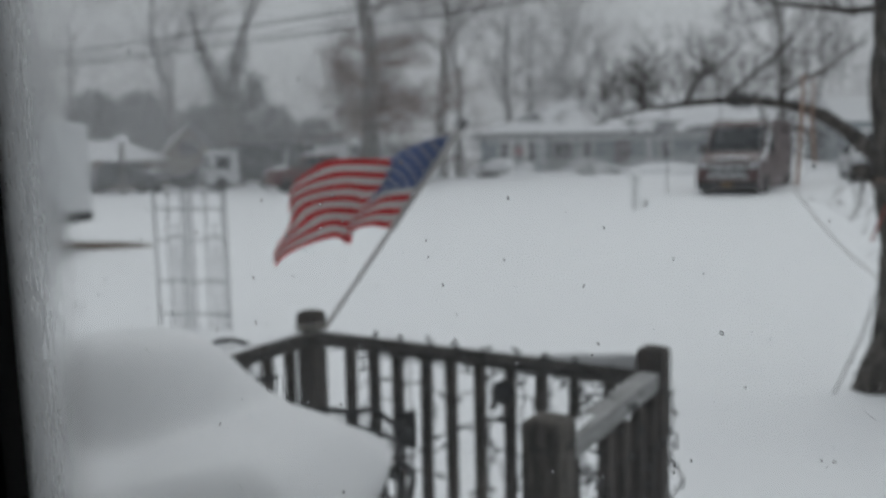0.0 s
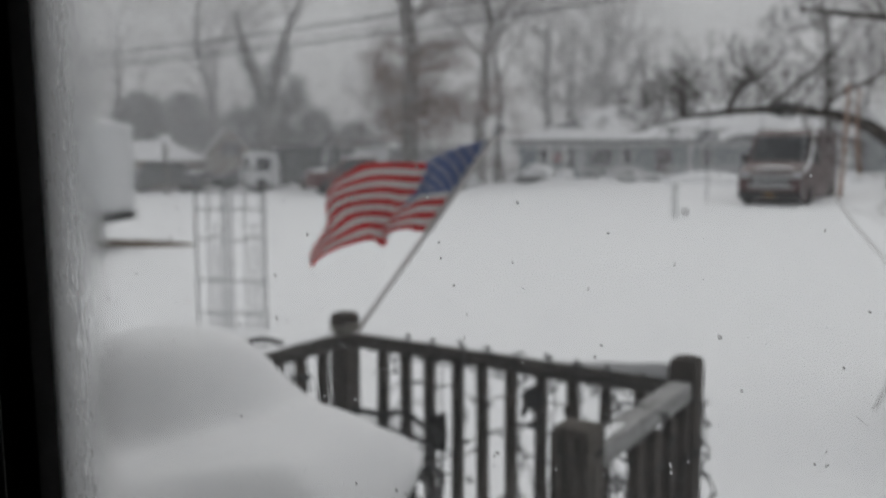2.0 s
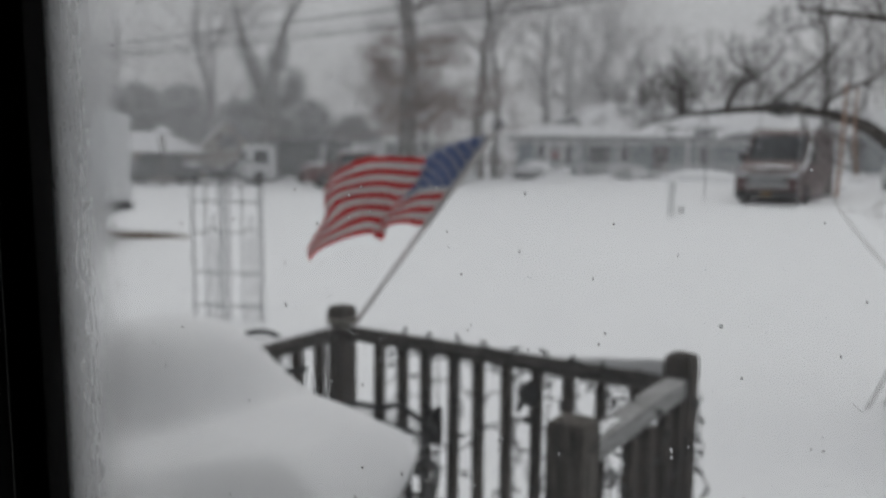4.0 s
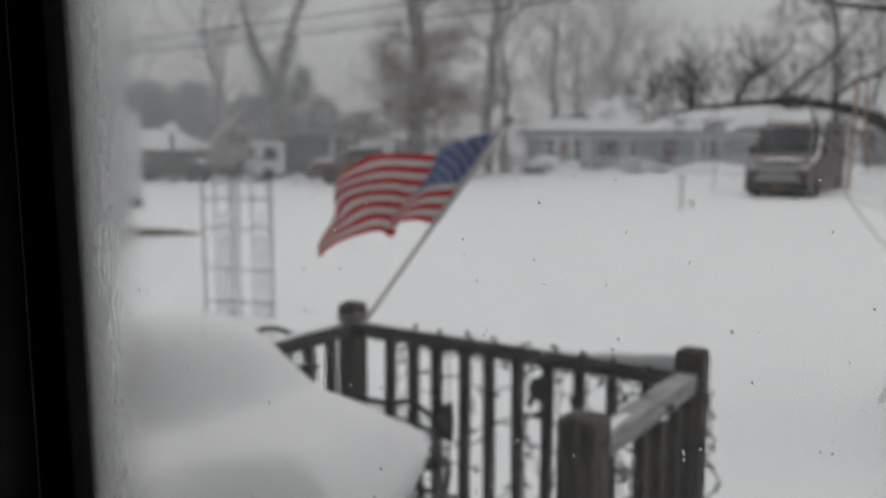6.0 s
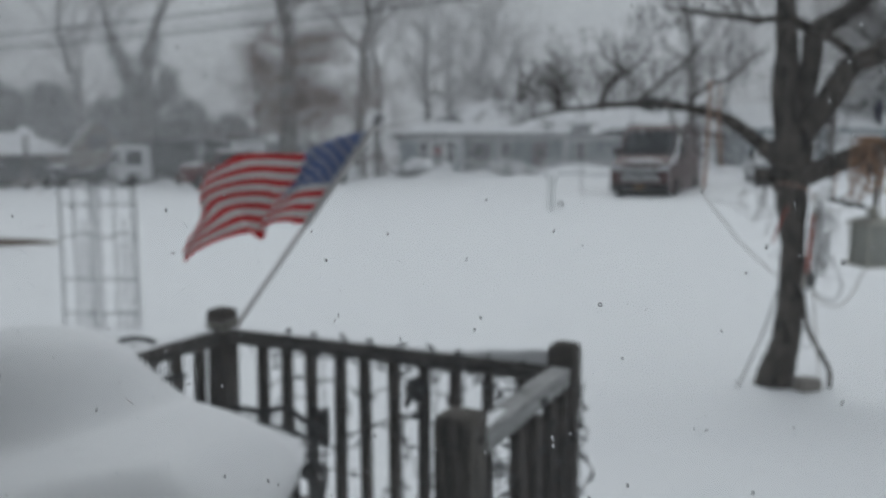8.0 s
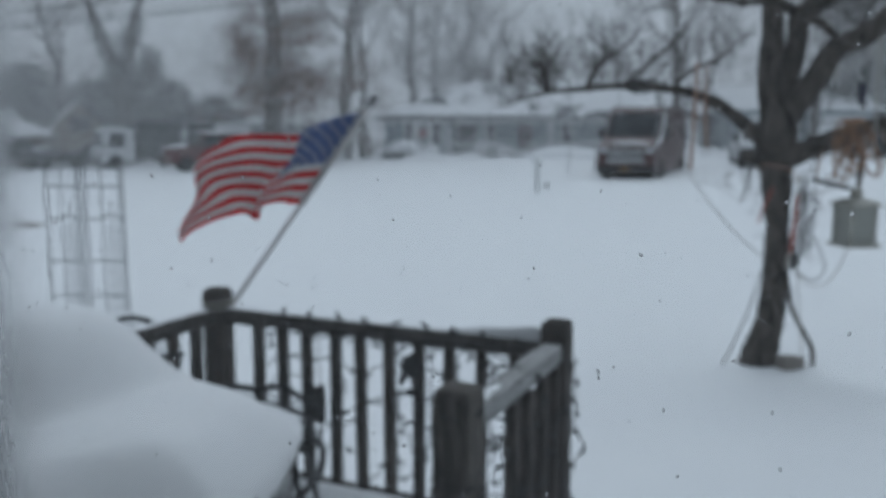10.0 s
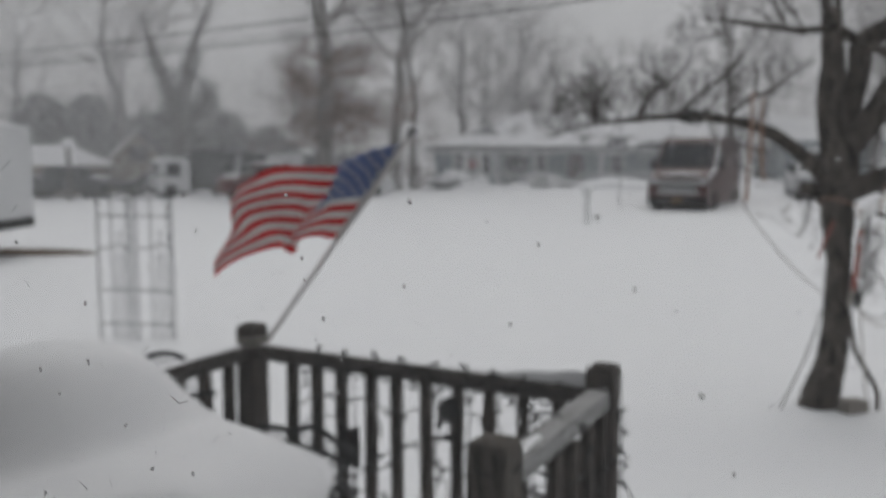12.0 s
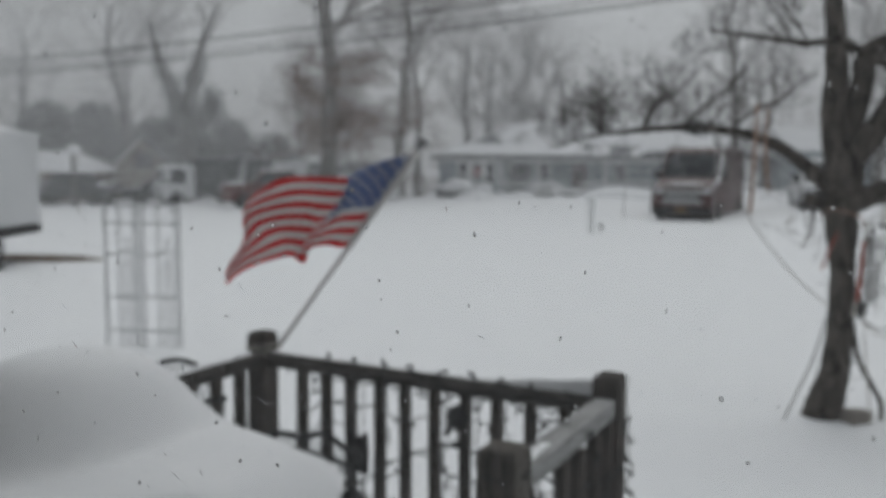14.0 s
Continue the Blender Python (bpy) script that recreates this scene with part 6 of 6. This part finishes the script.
def evergreen(lat, d, w, h, seed, label, bushy=False):
    rng = random.Random(seed)
    t = thing("evergreen_tree", label, "tree", far_pose(lat, d), "background evergreens")
    part("trunk", Shape().tube([(0, 0, -0.2), (0.1, 0, h * 0.5), (0, 0.1, h * 0.95)], [0.22, 0.14, 0.03], 8), FARBARK, t)
    lf = Shape()
    n = int(90 * w * h / 20) + 20
    for _ in range(n):
        q = rng.random() ** 0.8
        rr = w / 2 * (math.sqrt(1 - q * q) if bushy else (1 - q) ** 0.6) * rng.uniform(0.3, 1.0)
        a = rng.uniform(0, 6.28)
        leaves(lf, rng, (math.cos(a) * rr, math.sin(a) * rr, 0.3 + q * h * 0.95), 0.8, 70, 0.15, 0.7)
    part("foliage", lf, EVERGREEN, t, "dense dark evergreen foliage")


def ivy_tree():
    """An old trunk that forks high up, thick with ivy."""
    rng = random.Random(42)
    t = thing("ivy_tree", "old forked trunk thickly wrapped in dark ivy", "tree", far_pose(-22.8, 60), "background trees")
    stems = [([(0, 0, -0.3), (0.1, 0, 3.0), (0.15, 0, 6.0)], [0.75, 0.62, 0.6]), ([(0.0, 0, 5.6), (-0.8, 0.1, 7.6), (-1.7, 0.2, 9.6), (-2.4, 0, 12.5)], [0.5, 0.42, 0.34, 0.2]),
             ([(0.2, 0, 5.6), (0.6, 0.1, 7.6), (0.9, 0.2, 9.4), (1.7, 0, 11.5), (2.6, 0, 13.5)], [0.5, 0.40, 0.34, 0.25, 0.15]), ([(0.3, 0, 4.4), (1.5, 0, 5.6), (2.3, 0, 6.6)], [0.4, 0.34, 0.25])]
    lf, cr = Shape(), Shape()
    for pts, rad in stems:
        line = curve_points(pts, 6)
        rr = spread(rad, len(line))
        part("trunk" if pts[0][2] < 0 else "limb", Shape().tube(line, rr, 10), FARBARK, t)
        for p, r in zip(line, rr):
            if 1.0 < p.z < 10:
                for _ in range(3):
                    leaves(lf, rng, p + Vector((rng.gauss(0, r), rng.gauss(0, r), rng.gauss(0, 0.3))), 0.55, 36, 0.11)
        if pts[0][2] > 5:
            for k in range(5):
                grow(cr, rng, line[-1 - 2 * k], Vector((rng.gauss(0, 0.8), rng.gauss(0, 0.5), 0.8)).normalized(), 2.4, 0.10, 3, 4, 0.25, (2, 3), 0.75, 0.012)
    for k in range(12):
        leaves(lf, rng, (2.2 + rng.gauss(0, 0.4), rng.gauss(0, 0.4), 6.5 + rng.gauss(0, 0.8)), 0.7, 50, 0.12)
    part("ivy", lf, IVY, t, "dense dark ivy leaves")
    part("crown", cr, HAZETWIG, t, "bare upper branches")


def make_woods():
    bare_tree(-9.2, 45, 17, 0.50, 31, (0.0, 0), 3, 0.52, "massive oak holding brown leaves on its lower limbs", 52, (0.06, 0.22), leaf_lo=0.16, leaf_hi=0.46, sides=12, taper=0.35)
    bare_tree(-6.1, 51, 18, 0.40, 32, (0.02, 0), 4, 0.38, leafy=12, leaf_lo=0.12, leaf_hi=0.34, taper=0.5)
    bare_tree(-5.2, 52, 15, 0.24, 33, (0.03, 0), 4, 0.4)
    bare_tree(-2.5, 60, 13, 0.36, 34, (0.0, 0), 3, 0.32)
    bare_tree(-1.0, 61, 12, 0.30, 35, (0.02, 0), 3, 0.3)
    bare_tree(1.3, 64, 13, 0.42, 36, (0.04, 0), 3, 0.22)
    bare_tree(2.6, 66, 11, 0.30, 37, (0.09, 0), 3, 0.25)
    bare_tree(12.3, 46, 14, 0.26, 38, (-0.01, 0), 3, 0.35)
    bare_tree(8.2, 76, 11, 0.2, 39, (0, 0), 2, 0.4)
    bare_tree(17.5, 58, 12, 0.26, 40, (0.02, 0), 3, 0.3)
    bare_tree(20.0, 47, 13, 0.3, 41, (0.06, 0), 4, 0.35)
    ivy_tree()
    bare_tree(-28.0, 64, 17, 0.42, 43, (-0.13, 0), 4, 0.55, "leaning bare trunk beside the cottage")
    for i, (lat, d, h) in enumerate(((-36, 62, 15), (-31.5, 70, 16), (-40, 56, 14), (-46, 60, 15), (-18, 75, 14), (-13, 72, 13), (14, 78, 10), (25, 55, 14), (30, 60, 15))):
        bare_tree(lat, d, h, 0.3, 60 + i, (0, 0), 3, 0.3)
    evergreen(-30.2, 73, 7.0, 6.2, 71, "dark dense evergreens behind the cottage", True)
    evergreen(-33.6, 69, 8.0, 7.2, 79, "tall dark evergreen hedge beside the cottage", True)
    evergreen(-34.5, 63, 6.5, 6.8, 72, "dark bushy evergreen beside the shed", True)
    evergreen(-39.5, 60, 6.0, 6.4, 78, "dark bushy evergreen at the yard's corner", True)
    evergreen(-25.8, 66, 5.5, 5.8, 73, "dark evergreen behind the box truck", True)
    evergreen(-21.6, 67, 6.0, 5.4, 74, "dark evergreen behind the motorhome", True)
    evergreen(-18.4, 68, 4.5, 4.2, 75, "low dark evergreen at the wood's edge", True)
    evergreen(25.5, 56, 4.4, 10.5, 76, "tall dark pine beyond the fence")
    evergreen(28.0, 58, 4.2, 10.0, 77, "second dark pine beyond the fence")
    rng = random.Random(90)
    far = Shape()
    for i in range(46):
        lat, d = rng.uniform(-70, 70), rng.uniform(85, 130)
        if -8 < lat < 26:
            continue
        m = far_pose(lat, d)
        b = m.translation
        grow(far, rng, b, Vector((rng.gauss(0, 0.06), 0, 1)).normalized(), rng.uniform(4, 6.5), 0.18, 3, 4, 0.5, (2, 3), 0.55, 0.02)
    solid("far_woods", far, HAZETWIG, "distant bare woods paled as if by snow haze", "woods", kind="stuff")
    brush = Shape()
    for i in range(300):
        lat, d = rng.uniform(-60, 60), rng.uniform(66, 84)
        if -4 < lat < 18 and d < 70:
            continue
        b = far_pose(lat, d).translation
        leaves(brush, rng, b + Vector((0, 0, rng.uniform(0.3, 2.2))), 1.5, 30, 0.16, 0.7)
    solid("far_brush", brush, HAZETWIG, "low tangled brush at the foot of the woods", "brush", kind="stuff")


def make_wires():
    # the wires run level, slanting nearer across the yard, between two poles outside the view
    for i, (dz, off) in enumerate(((0.0, 0.0), (-0.22, 0.5), (0.12, 0.25), (-0.42, 0.8), (-0.32, 1.1))):
        a, b = Vector((-43.2, 58.2 + off, 7.6 + dz)), Vector((26.2, 6.5 + off, 7.6 + dz))
        pts = [a.lerp(b, k / 30) - Vector((0, 0, 1.2 * math.sin(math.pi * k / 30))) for k in range(31)]
        solid("power_line", Shape().tube(pts, 0.012, 6), CABLE, "dark overhead wire crossing the yard", "wire", group="power lines")
    for x, y in ((-43.2, 58.2), (26.2, 6.5)):
        p = thing("utility_pole", "tall wooden pole carrying overhead wires", "utility pole", pose(x, y, land(x, y)), "utility poles")
        part("shaft", Shape().tube([(0, -0.25, -0.3), (0, -0.25, 9.0)], [0.16, 0.11], 10), FARBARK, p)
        part("crossarm", Shape().box(-0.06, -0.5, 7.05, 0.06, 1.3, 7.17), FARBARK, p)


make_far_buildings()
make_woods()
make_wires()

# ---- falling snow ----


def make_snowfall():
    """Countless flakes in the air over the yard, each a small tilted blade."""
    r = np.random.RandomState(17)
    n = 2350000
    d = np.sqrt(r.uniform(25.0 ** 2, 70.0 ** 2, n))
    lat = r.uniform(-0.78, 0.57, n) * d
    z = r.uniform(0.1, 14.5, n)
    keep = z < 1.6 + d * 0.25
    d, lat, z = d[keep], lat[keep], z[keep]
    n = len(d)
    c = np.stack([lat * 0.9914 + d * 0.1305, -lat * 0.1305 + d * 0.9914, z], 1)
    a = r.normal(size=(n, 3))
    a /= np.linalg.norm(a, axis=1)[:, None]
    b = np.cross(a, r.normal(size=(n, 3)))
    b /= np.linalg.norm(b, axis=1)[:, None]
    size = (0.004 + 0.00038 * d)[:, None] * r.uniform(0.7, 1.3, (n, 1))
    a, b = a * size, b * size
    v = np.stack([c - a, c - b, c + a], 1).reshape(-1, 3)
    me = bpy.data.meshes.new("falling_snow")
    me.vertices.add(3 * n)
    me.vertices.foreach_set("co", v.astype(np.float32).ravel())
    me.loops.add(3 * n)
    me.loops.foreach_set("vertex_index", np.arange(3 * n, dtype=np.int32))
    me.polygons.add(n)
    me.polygons.foreach_set("loop_start", np.arange(0, 3 * n, 3, dtype=np.int32))
    me.materials.append(FLAKE)
    me.update(calc_edges=True)
    tagged(new("falling_snow", me), "fine snow falling thickly through the air", "snowfall", kind="stuff")


make_snowfall()
